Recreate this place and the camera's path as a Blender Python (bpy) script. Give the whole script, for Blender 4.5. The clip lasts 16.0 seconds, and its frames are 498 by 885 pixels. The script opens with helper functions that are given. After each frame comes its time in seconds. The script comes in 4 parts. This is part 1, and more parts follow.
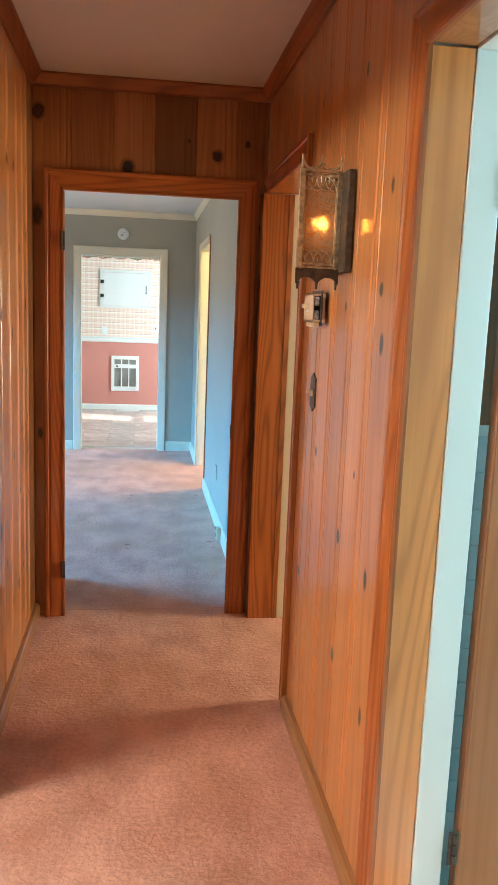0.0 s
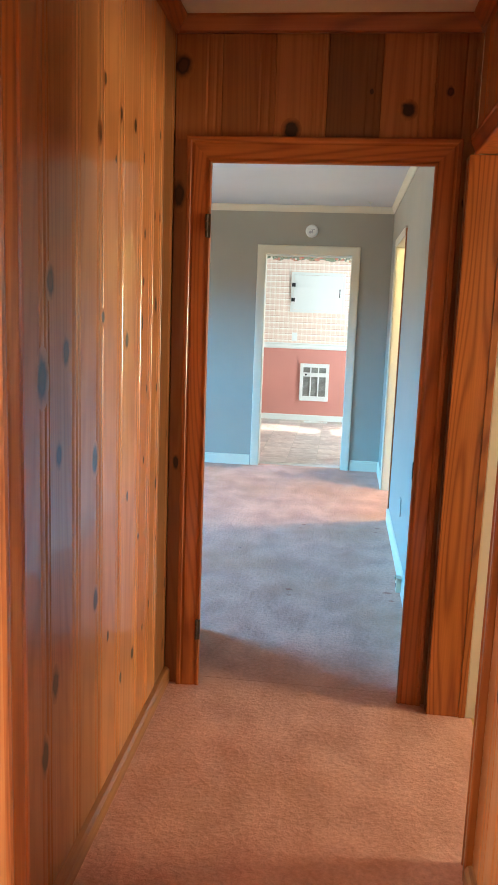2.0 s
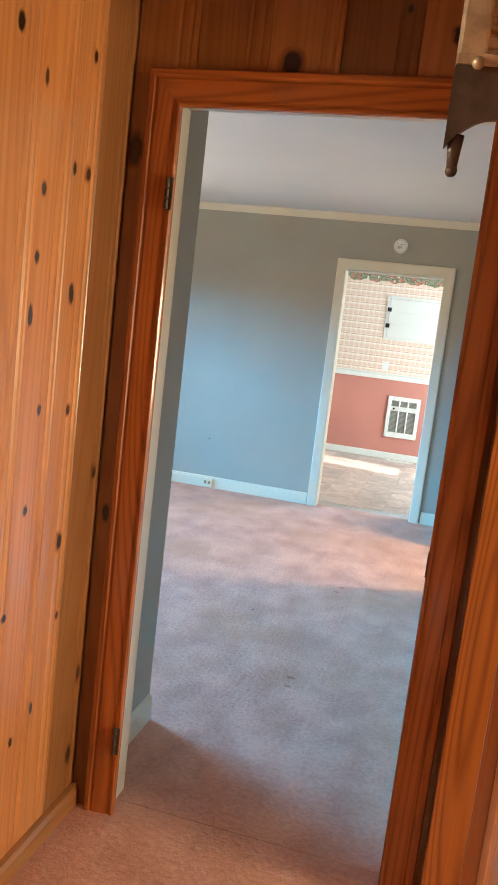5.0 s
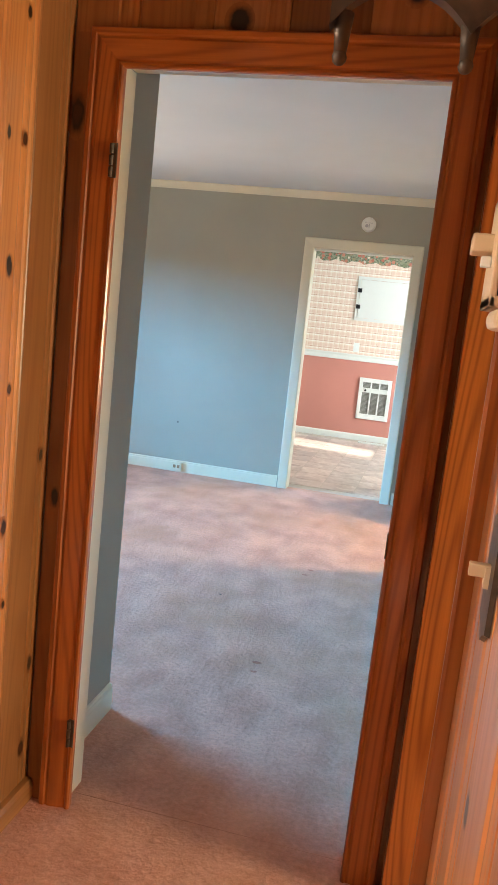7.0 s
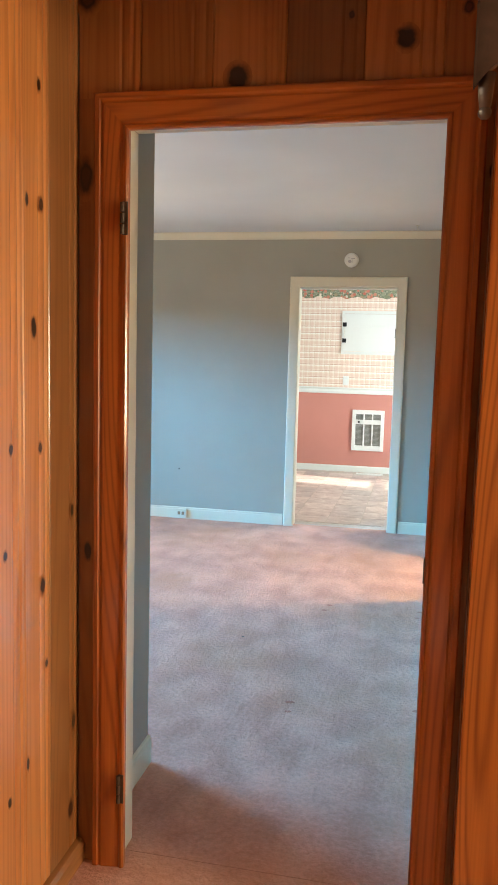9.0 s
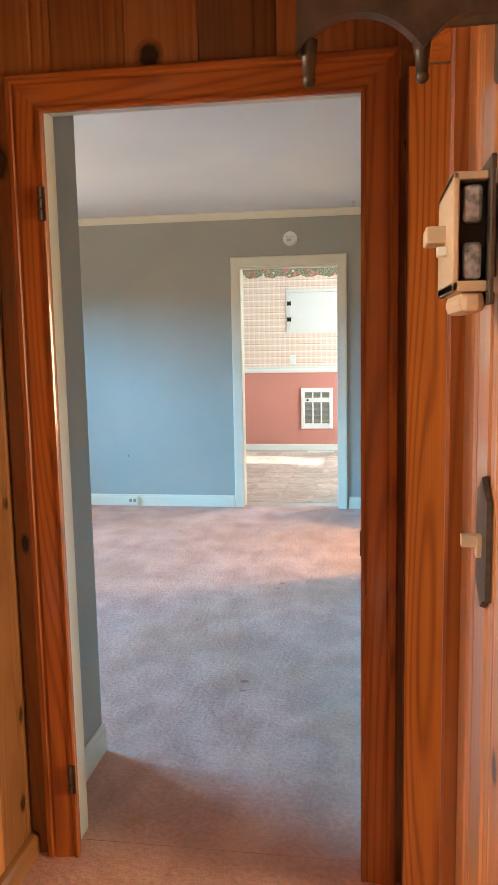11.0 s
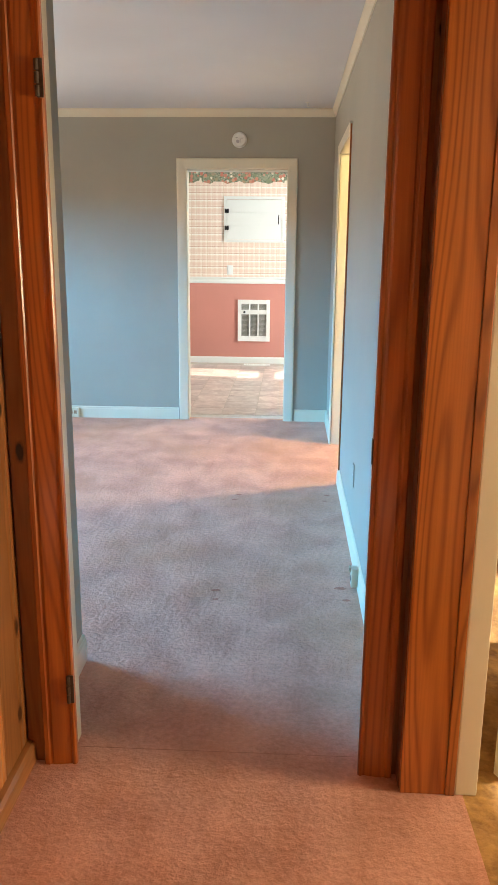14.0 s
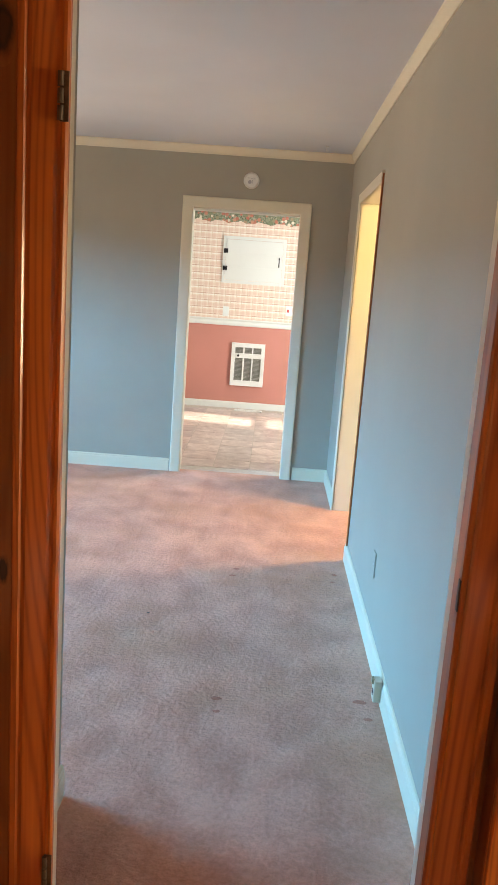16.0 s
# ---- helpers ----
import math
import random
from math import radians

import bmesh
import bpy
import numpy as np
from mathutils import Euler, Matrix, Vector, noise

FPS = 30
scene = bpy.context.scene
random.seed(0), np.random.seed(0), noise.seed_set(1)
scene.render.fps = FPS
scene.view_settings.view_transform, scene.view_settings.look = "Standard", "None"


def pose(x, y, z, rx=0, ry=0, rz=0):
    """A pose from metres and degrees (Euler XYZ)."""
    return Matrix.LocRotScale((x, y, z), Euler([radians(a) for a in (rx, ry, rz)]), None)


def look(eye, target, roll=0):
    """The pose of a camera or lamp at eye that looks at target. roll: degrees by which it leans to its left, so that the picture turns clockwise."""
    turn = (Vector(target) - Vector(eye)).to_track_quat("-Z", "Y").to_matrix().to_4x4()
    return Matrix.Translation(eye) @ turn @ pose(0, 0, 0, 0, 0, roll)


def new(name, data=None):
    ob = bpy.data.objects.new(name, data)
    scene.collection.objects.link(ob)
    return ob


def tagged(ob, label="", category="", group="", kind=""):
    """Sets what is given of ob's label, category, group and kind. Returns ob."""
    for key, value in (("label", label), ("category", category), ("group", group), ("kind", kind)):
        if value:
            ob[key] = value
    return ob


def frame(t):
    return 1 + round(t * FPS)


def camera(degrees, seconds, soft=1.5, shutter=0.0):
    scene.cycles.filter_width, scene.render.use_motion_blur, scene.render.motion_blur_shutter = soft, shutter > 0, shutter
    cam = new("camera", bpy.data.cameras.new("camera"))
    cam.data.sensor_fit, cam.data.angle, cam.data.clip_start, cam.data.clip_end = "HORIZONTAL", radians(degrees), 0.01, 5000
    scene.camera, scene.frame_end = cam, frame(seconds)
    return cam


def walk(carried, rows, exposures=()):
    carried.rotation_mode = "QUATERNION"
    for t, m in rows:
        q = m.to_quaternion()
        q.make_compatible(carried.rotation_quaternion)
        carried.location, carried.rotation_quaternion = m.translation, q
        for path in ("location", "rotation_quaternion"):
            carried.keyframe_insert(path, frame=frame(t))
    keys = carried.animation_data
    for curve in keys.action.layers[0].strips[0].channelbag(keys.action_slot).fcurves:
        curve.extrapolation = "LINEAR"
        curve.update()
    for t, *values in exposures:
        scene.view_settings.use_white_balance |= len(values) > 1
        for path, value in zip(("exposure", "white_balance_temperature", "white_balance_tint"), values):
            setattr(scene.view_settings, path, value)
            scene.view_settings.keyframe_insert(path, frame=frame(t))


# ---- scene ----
cam = camera(35.1, 16.0)
PATH = [
    (0, (0.002, -0.177, 1.519), (0.279, 1.776, 1.188), 2.2),
    (0.5, (0.034, 0.033, 1.521), (0.184, 1.999, 1.186), 1.9),
    (1, (0.075, 0.233, 1.506), (0.104, 2.204, 1.173), 1.7),
    (1.5, (0.13, 0.459, 1.52), (0.007, 2.427, 1.184), 1.5),
    (2, (0.16, 0.655, 1.507), (-0.064, 2.614, 1.172), 2.1),
    (2.5, (0.184, 0.881, 1.489), (-0.092, 2.835, 1.163), 2.4),
    (3, (0.208, 1.115, 1.492), (-0.079, 3.073, 1.202), 2.9),
    (3.5, (0.24, 1.296, 1.499), (-0.056, 3.257, 1.241), 3.6),
    (3.7, (0.269, 1.34, 1.496), (-0.05, 3.299, 1.249), 3.7),
    (5.8, (0.529, 1.652, 1.486), (-0.017, 3.546, 1.151), 7.9),
    (6, (0.533, 1.655, 1.483), (0.008, 3.554, 1.144), 7.7),
    (6.5, (0.515, 1.662, 1.482), (0.033, 3.573, 1.138), 7.0),
    (7, (0.502, 1.672, 1.47), (0.067, 3.596, 1.139), 6.2),
    (7.5, (0.469, 1.664, 1.458), (0.073, 3.602, 1.165), 4.3),
    (8, (0.417, 1.65, 1.456), (0.027, 3.595, 1.2), 2.5),
    (8.2, (0.41, 1.64, 1.465), (0.009, 3.585, 1.222), 2.1),
    (10.3, (0.427, 1.613, 1.458), (0.029, 3.56, 1.241), 0.5),
    (10.5, (0.431, 1.619, 1.46), (0.057, 3.57, 1.229), 0.1),
    (11, (0.47, 1.632, 1.46), (0.163, 3.59, 1.191), -1.1),
    (11.5, (0.511, 1.642, 1.445), (0.272, 3.602, 1.127), -1.4),
    (12, (0.515, 1.644, 1.439), (0.31, 3.603, 1.094), -1.2),
    (12.5, (0.476, 1.654, 1.426), (0.256, 3.609, 1.066), -1.7),
    (13, (0.417, 1.637, 1.425), (0.198, 3.584, 1.024), -1.6),
    (13.5, (0.308, 1.637, 1.426), (0.124, 3.577, 0.977), -1.0),
    (14, (0.227, 1.666, 1.43), (0.132, 3.605, 0.947), 0.5),
    (14.5, (0.184, 1.743, 1.447), (0.181, 3.686, 0.973), 1.8),
    (15, (0.148, 1.897, 1.484), (0.189, 3.848, 1.047), 2.8),
    (15.5, (0.095, 2.044, 1.508), (0.105, 4.002, 1.104), 3.5),
    (16, (0.037, 2.127, 1.505), (0.003, 4.087, 1.107), 4.1),
]
walk(cam, [(t, look(eye, target, roll)) for t, eye, target, roll in PATH],
     [(0, 1.1, 6150, 2), (3.5, 1.2, 6450, 4), (6, 1.15, 6700, 6), (12.5, 1.15, 6950, 8), (14, 1.1, 7150, 10), (16, 0.98, 7600, 13)])

# ---- world, sun, window light ----
SUN_EL, SUN_TRAVEL = 31.0, Vector((-0.98, 0.19, 0.0)).normalized()
world = bpy.data.worlds.new("sky")
scene.world = world
world.use_nodes = True
_wn = world.node_tree.nodes
_sky = _wn.new("ShaderNodeTexSky")
_sky.sky_type, _sky.sun_disc = "NISHITA", False
_sky.sun_elevation = radians(SUN_EL)
_sky.sun_rotation = math.atan2(-SUN_TRAVEL.x, -SUN_TRAVEL.y)
world.node_tree.links.new(_sky.outputs[0], _wn["Background"].inputs[0])
_wn["Background"].inputs[1].default_value = 0.06

sun_data = bpy.data.lights.new("sun", "SUN")
sun_data.energy, sun_data.angle, sun_data.color = 5.0, radians(0.6), (1.0, 0.95, 0.88)
sun = new("sun", sun_data)
_way = SUN_TRAVEL * math.cos(radians(SUN_EL)) + Vector((0, 0, -math.sin(radians(SUN_EL))))
sun.matrix_world = look((12, 0, 9), Vector((12, 0, 9)) + _way)


def window_light(name, place, way, width, height, watts, colour, spread=160):
    data = bpy.data.lights.new(name, "AREA")
    data.shape, data.size, data.size_y = "RECTANGLE", width, height
    data.energy, data.color, data.spread = watts, colour, radians(spread)
    ob = new(name, data)
    ob.matrix_world = look(place, Vector(place) + Vector(way))
    return ob


SKY_BLUE = (0.11, 0.50, 1.0)
# the open sky to the west, above the trees: it reaches in downwards, under the window's head
window_light("west_sky", (-14.0, 3.0, 4.0), (1, 0, 0), 20.0, 2.8, 9900, SKY_BLUE, 180)
window_light("window_light_room", (-4.22, 5.75, 1.35), (1, -0.05, 0.9), 1.7, 1.25, 30, (1.0, 0.85, 0.70), 110)
window_light("sky_light_kitchen", (2.24, 10.26, 1.45), (-1, 0, -0.2), 0.45, 1.1, 60, (0.80, 0.93, 1.0))
window_light("sky_light_bath", (2.54, 0.55, 1.48), (-1, 0.25, -0.15), 0.8, 0.9, 18, (0.60, 0.92, 1.0))
# bedroom lamp is added before a closed recess, in place of daylight
window_light("sky_light_bedroom", (-3.38, 0.75, 2.17), (1, 0.15, -0.32), 1.35, 0.42, 64, (1.0, 0.88, 0.74))
window_light("sky_light_den", (3.54, 3.10, 1.25), (-1, 0.02, 0.0), 0.74, 0.85, 23, (1.0, 0.83, 0.56), 120)


# ---- materials ----
def nodes_of(name):
    m = bpy.data.materials.new(name)
    m.use_nodes = True
    nt = m.node_tree
    return m, nt, nt.nodes["Principled BSDF"]


class Net:
    """Short hand for wiring one material."""

    def __init__(self, name):
        self.m, self.nt, self.bsdf = nodes_of(name)

    def add(self, kind, **values):
        n = self.nt.nodes.new("ShaderNode" + kind)
        for k, v in values.items():
            if k == "op":
                n.operation = v
            elif k == "blend":
                n.blend_type = v
            else:
                n.inputs[k.replace("_", " ")].default_value = v
        return n

    def join(self, a, b, out=0, inp=0):
        self.nt.links.new(a.outputs[out], b.inputs[inp])
        return b

    def maths(self, op, a, b=None):
        n = self.add("Math", op=op)
        for i, v in enumerate((a, b)):
            if v is None:
                continue
            if isinstance(v, (int, float)):
                n.inputs[i].default_value = v
            else:
                self.nt.links.new(v, n.inputs[i])
        return n.outputs[0]

    def coords(self, scale, which="Object", offset=True):
        tc = self.nt.nodes.new("ShaderNodeTexCoord")
        mp = self.nt.nodes.new("ShaderNodeMapping")
        mp.inputs["Scale"].default_value = scale
        self.nt.links.new(tc.outputs[which], mp.inputs["Vector"])
        if offset:
            oi = self.nt.nodes.new("ShaderNodeObjectInfo")
            cx = self.nt.nodes.new("ShaderNodeCombineXYZ")
            r = self.maths("MULTIPLY", oi.outputs["Random"], 37.0)
            for i in range(3):
                self.nt.links.new(r, cx.inputs[i])
            self.nt.links.new(cx.outputs[0], mp.inputs["Location"])
        return mp.outputs[0]

    def world_coords(self, scale):
        g = self.nt.nodes.new("ShaderNodeNewGeometry")
        mp = self.nt.nodes.new("ShaderNodeMapping")
        mp.inputs["Scale"].default_value = scale
        self.nt.links.new(g.outputs["Position"], mp.inputs["Vector"])
        return mp.outputs[0]

    def noise(self, vec, scale=1.0, detail=4.0, rough=0.55, distort=0.0):
        n = self.add("TexNoise", Scale=scale, Detail=detail, Roughness=rough, Distortion=distort)
        self.nt.links.new(vec, n.inputs["Vector"])
        return n.outputs[0]

    def ramp(self, fac, *stops):
        n = self.nt.nodes.new("ShaderNodeValToRGB")
        e = n.color_ramp.elements
        while len(e) < len(stops):
            e.new(0.5)
        for el, (p, c) in zip(e, stops):
            el.position, el.color = p, (*c, 1) if len(c) == 3 else c
        self.nt.links.new(fac, n.inputs[0])
        return n.outputs[0]

    def mix(self, fac, a, b, blend="MIX"):
        n = self.nt.nodes.new("ShaderNodeMix")
        n.data_type, n.blend_type = "RGBA", blend
        for sock, v in ((n.inputs[0], fac), (n.inputs[6], a), (n.inputs[7], b)):
            if isinstance(v, (int, float)):
                sock.default_value = v
            elif isinstance(v, tuple):
                sock.default_value = (*v, 1)
            else:
                self.nt.links.new(v, sock)
        return n.outputs[2]

    def colour(self, v):
        if isinstance(v, tuple):
            self.bsdf.inputs["Base Color"].default_value = (*v, 1)
        else:
            self.nt.links.new(v, self.bsdf.inputs["Base Color"])

    def rough(self, v):
        if isinstance(v, (int, float)):
            self.bsdf.inputs["Roughness"].default_value = v
        else:
            self.nt.links.new(v, self.bsdf.inputs["Roughness"])

    def bump(self, height, strength=0.3, distance=0.002):
        n = self.add("Bump", Strength=strength, Distance=distance)
        self.nt.links.new(height, n.inputs["Height"])
        self.nt.links.new(n.outputs[0], self.bsdf.inputs["Normal"])


def pine(name, light, dark, gloss=0.25, knot=False, tint=True, ring=0.12, coat=0.6, loops=22.0, coat_rough=0.10, figure=0.25):
    """Varnished softwood; the grain runs along z of the board."""
    n = Net(name)
    wob = n.noise(n.coords((5.5, 5.5, figure)), 1.0, 0.6, 0.4, 0.15)
    rings = n.maths("SINE", n.maths("MULTIPLY", wob, loops * 6.283))
    rings = n.maths("POWER", n.maths("ADD", n.maths("MULTIPLY", rings, 0.5), 0.5), 3.0)
    fibre = n.noise(n.coords((170, 170, 2.4)), 1.0, 3, 0.6)
    streak = n.noise(n.coords((26, 26, 0.45)), 1.0, 2, 0.5)
    blot = n.noise(n.coords((4.0, 4.0, 1.1)), 1.0, 3, 0.55)
    amount = n.maths("ADD", n.maths("MULTIPLY", rings, ring), n.maths("MULTIPLY", fibre, 0.26))
    amount = n.maths("ADD", amount, n.maths("MULTIPLY", streak, 0.22))
    amount = n.maths("ADD", amount, n.maths("MULTIPLY", blot, 0.48))
    col = n.ramp(amount, (0.36, light), (0.57, tuple((a + b) / 2 for a, b in zip(light, dark))), (0.84, dark))
    oi = n.nt.nodes.new("ShaderNodeObjectInfo")
    if tint:
        col = n.mix(1.0, col, oi.outputs["Color"], "MULTIPLY")
    if knot:
        tc = n.nt.nodes.new("ShaderNodeTexCoord")
        le = n.add("VectorMath", op="LENGTH")
        n.nt.links.new(tc.outputs["Object"], le.inputs[0])
        wav = n.noise(n.coords((60, 60, 60)), 1.5, 3)
        r = n.maths("ADD", le.outputs["Value"], n.maths("MULTIPLY", n.maths("SUBTRACT", wav, 0.5), 0.010))
        r = n.maths("DIVIDE", r, 0.02)
        halo = n.ramp(r, (0.45, (0.75,) * 3), (0.98, (0, 0, 0)))
        col = n.mix(halo, col, tuple(0.45 * c for c in dark))
        heart = n.ramp(oi.outputs["Random"], (0.45, (0.012, 0.006, 0.004)), (0.95, (0.07, 0.021, 0.009)))
        mask = n.ramp(r, (0.0, (0.96,) * 3), (0.52, (0.97,) * 3), (0.66, (0.35,) * 3), (0.82, (0, 0, 0)))
        rim = n.ramp(r, (0.30, (0, 0, 0)), (0.44, (0.9,) * 3), (0.56, (0, 0, 0)))
        col = n.mix(rim, n.mix(mask, col, heart), (0.012, 0.006, 0.004))
    n.colour(col)
    n.rough(n.ramp(streak, (0.3, (gloss,) * 3), (0.7, (gloss + 0.08,) * 3)))
    n.bsdf.inputs["Coat Weight"].default_value = coat
    n.bsdf.inputs["Coat Roughness"].default_value = coat_rough
    n.bump(n.maths("ADD", n.maths("MULTIPLY", fibre, 0.06), n.noise(n.coords((9, 9, 0.8)), 1.0, 1)), 0.10, 0.003)
    return n.m


def paint(name, colour, rough=0.6, grain=220.0, strength=0.12, mottling=0.06):
    n = Net(name)
    v = n.world_coords((1, 1, 1))
    a = n.noise(v, 1.1, 3)
    lo = tuple(c * (1 - mottling) for c in colour)
    hi = tuple(min(1, c * (1 + mottling)) for c in colour)
    n.colour(n.ramp(a, (0.3, lo), (0.7, hi)))
    n.rough(rough)
    n.bump(n.noise(v, grain, 3), strength, 0.0015)
    return n.m


def plain(name, colour, rough=0.5, metal=0.0, wear=0.12, scale=40):
    n = Net(name)
    a = n.noise(n.coords((1, 1, 1)), scale, 4)
    n.colour(n.ramp(a, (0.3, tuple(c * (1 - wear) for c in colour)), (0.7, tuple(min(1, c * (1 + wear)) for c in colour))))
    n.rough(rough)
    n.bsdf.inputs["Metallic"].default_value = metal
    return n.m


PINE = pine("varnished_pine", (0.60, 0.250, 0.082), (0.33, 0.105, 0.028), gloss=0.3)
PINE_KNOT = pine("pine_knot", (0.60, 0.250, 0.082), (0.33, 0.105, 0.028), gloss=0.3, knot=True)
PINE_TRIM = pine("stained_pine_trim", (0.52, 0.150, 0.030), (0.20, 0.042, 0.008), gloss=0.34, ring=0.20, coat=0.45, loops=20.0, coat_rough=0.12, figure=0.5)
PINE_JAMB = pine("golden_pine_jamb", (0.70, 0.28, 0.078), (0.44, 0.140, 0.034), gloss=0.3, ring=0.20, loops=16.0, coat_rough=0.12, figure=0.5)
PINE_DOORWAY = pine("honey_pine_doorway", (0.60, 0.190, 0.039), (0.26, 0.065, 0.012), gloss=0.32, ring=0.26, coat=0.45, loops=32.0, coat_rough=0.12, figure=0.45)
PINE_BASE = pine("worn_pine_baseboard", (0.42, 0.18, 0.06), (0.18, 0.066, 0.02), gloss=0.4, coat=0.3)
GREIGE = paint("greige_wall_paint", (0.384, 0.360, 0.298))
CREAM = paint("cream_gloss_paint", (0.74, 0.68, 0.54), 0.35, 60, 0.10, 0.05)
WHITE_TRIM = paint("white_trim_paint", (0.78, 0.78, 0.74), 0.4, 60, 0.1, 0.04)
CEILING = paint("textured_ceiling_paint", (0.66, 0.685, 0.73), 0.85, 90, 0.55, 0.04)
HALL_CEILING = paint("hall_ceiling_paint", (0.66, 0.60, 0.56), 0.85, 90, 0.4, 0.04)
SALMON = paint("salmon_wall_paint", (0.60, 0.245, 0.20), 0.5)
PLASTER = paint("plain_plaster", (0.62, 0.58, 0.52), 0.7)
BATH_WALL = paint("pale_bath_paint", (0.62, 0.72, 0.72), 0.5)
DARK = plain("dark_void", (0.02, 0.018, 0.016), 0.6)
BRONZE = plain("aged_bronze", (0.50, 0.40, 0.26), 0.40, 0.55, 0.40, 60)
DARK_BRONZE = plain("dark_bronze", (0.085, 0.062, 0.045), 0.5, 0.35, 0.4, 60)
BLACK_IRON = plain("black_iron", (0.02, 0.02, 0.022), 0.45, 0.5)
IVORY = plain("ivory_plastic", (0.66, 0.50, 0.33), 0.42, 0, 0.05, 15)
WHITE_PLASTIC = plain("white_plastic", (0.80, 0.80, 0.77), 0.4, 0, 0.04, 10)
FOIL = plain("crumpled_foil", (0.46, 0.48, 0.51), 0.35, 0.45, 0.6, 130)
STEEL = plain("steel", (0.55, 0.55, 0.56), 0.3, 0.9)
TAN_VENEER = pine("tan_door_veneer", (0.74, 0.42, 0.21), (0.52, 0.26, 0.11), gloss=0.35, tint=False, coat=0.2)
DOOR_WOOD = pine("brown_door_veneer", (0.46, 0.150, 0.036), (0.28, 0.080, 0.018), gloss=0.3, tint=False)


def carpet_material(name, light, dark, stain, pile=115.0):
    """Cut pile: tufts, brushed patches where feet turned the pile, and broad soiled areas."""
    n = Net(name)
    v = n.world_coords((1, 1, 1))
    big = n.noise(v, 1.3, 5, 0.6)
    tread = n.noise(n.world_coords((1.0, 0.75, 1)), 5.0, 3, 0.5, 0.2)
    clump = n.noise(v, pile * 0.48, 4, 0.6)
    tuft = n.noise(v, pile * 1.3, 3, 0.7)
    a = n.maths("ADD", n.maths("MULTIPLY", tread, 0.46), n.maths("MULTIPLY", clump, 0.34))
    a = n.maths("ADD", a, n.maths("MULTIPLY", tuft, 0.20))
    col = n.ramp(a, (0.40, dark), (0.60, light))
    col = n.mix(n.ramp(big, (0.46, (0, 0, 0)), (0.68, (0.55, 0.55, 0.55))), col, stain)
    n.colour(col)
    n.rough(0.95)
    n.bsdf.inputs["Sheen Weight"].default_value = 0.12
    h = n.maths("ADD", n.maths("MULTIPLY", tuft, 0.30), n.maths("MULTIPLY", clump, 1.5))
    n.bump(n.maths("ADD", h, n.maths("MULTIPLY", tread, 4.5)), 0.55, 0.009)
    return n.m


CARPET = carpet_material("rose_carpet", (0.78, 0.410, 0.312), (0.54, 0.252, 0.180), (0.54, 0.248, 0.130))
SHAG = carpet_material("gold_shag_carpet", (0.66, 0.38, 0.12), (0.20, 0.09, 0.025), (0.30, 0.14, 0.04), 34)


# ---- building helpers ----
def box(bm, x0, x1, y0, y1, z0, z1, bevel=0.0):
    vs = [bm.verts.new(p) for p in ((x0, y0, z0), (x1, y0, z0), (x1, y1, z0), (x0, y1, z0),
                                    (x0, y0, z1), (x1, y0, z1), (x1, y1, z1), (x0, y1, z1))]
    fs = [bm.faces.new([vs[i] for i in q]) for q in
          ((3, 2, 1, 0), (4, 5, 6, 7), (0, 1, 5, 4), (1, 2, 6, 5), (2, 3, 7, 6), (3, 0, 4, 7))]
    if bevel:
        edges = {e for f in fs for e in f.edges}
        bmesh.ops.bevel(bm, geom=list(edges), offset=bevel, segments=2, profile=0.5, affect="EDGES")
    return bm


def boxes(*spans, bevel=0.0):
    bm = bmesh.new()
    for s in spans:
        box(bm, *s, bevel=bevel)
    return bm


def cylinder(bm, r, z0, z1, seg=20, m=None, r2=None):
    m = m or Matrix()
    geo = bmesh.ops.create_cone(bm, cap_ends=True, segments=seg, radius1=r, radius2=r if r2 is None else r2, depth=z1 - z0,
                                matrix=m @ Matrix.Translation((0, 0, (z0 + z1) / 2)))
    return geo


def extrude(profile, z0, z1, k0=0.0, k1=0.0):
    """A closed profile in x and y drawn out along z; k0 and k1 slant the ends for mitres."""
    bm = bmesh.new()
    lo = [bm.verts.new((a, b, z0 + a * k0)) for a, b in profile]
    hi = [bm.verts.new((a, b, z1 + a * k1)) for a, b in profile]
    n = len(profile)
    for i in range(n):
        bm.faces.new((lo[i], lo[(i + 1) % n], hi[(i + 1) % n], hi[i]))
    bm.faces.new(lo[::-1])
    bm.faces.new(hi)
    bmesh.ops.recalc_face_normals(bm, faces=bm.faces)
    return bm


def mesh_from(name, bm, material, smooth=False):
    me = bpy.data.meshes.new(name)
    bm.to_mesh(me)
    bm.free()
    me.materials.append(material)
    if smooth:
        me.shade_smooth()
    return me


def part(name, bm, material, parent=None, label="", m=None, smooth=False):
    me = bm if isinstance(bm, bpy.types.Mesh) else mesh_from(name, bm, material, smooth)
    ob = new(name, me)
    if parent is not None:
        ob.parent = parent
    if m is not None:
        ob.matrix_basis = m
    if label:
        ob["label"] = label
    return ob


def thing(name, label, category, m=None, kind="", group=""):
    ob = new(name)
    ob.empty_display_size = 0.1
    if m is not None:
        ob.matrix_basis = m
    return tagged(ob, label, category, group, kind)


def structure(name, bm, material, label, category):
    return tagged(part(name, bm, material), label, category, kind="structure")


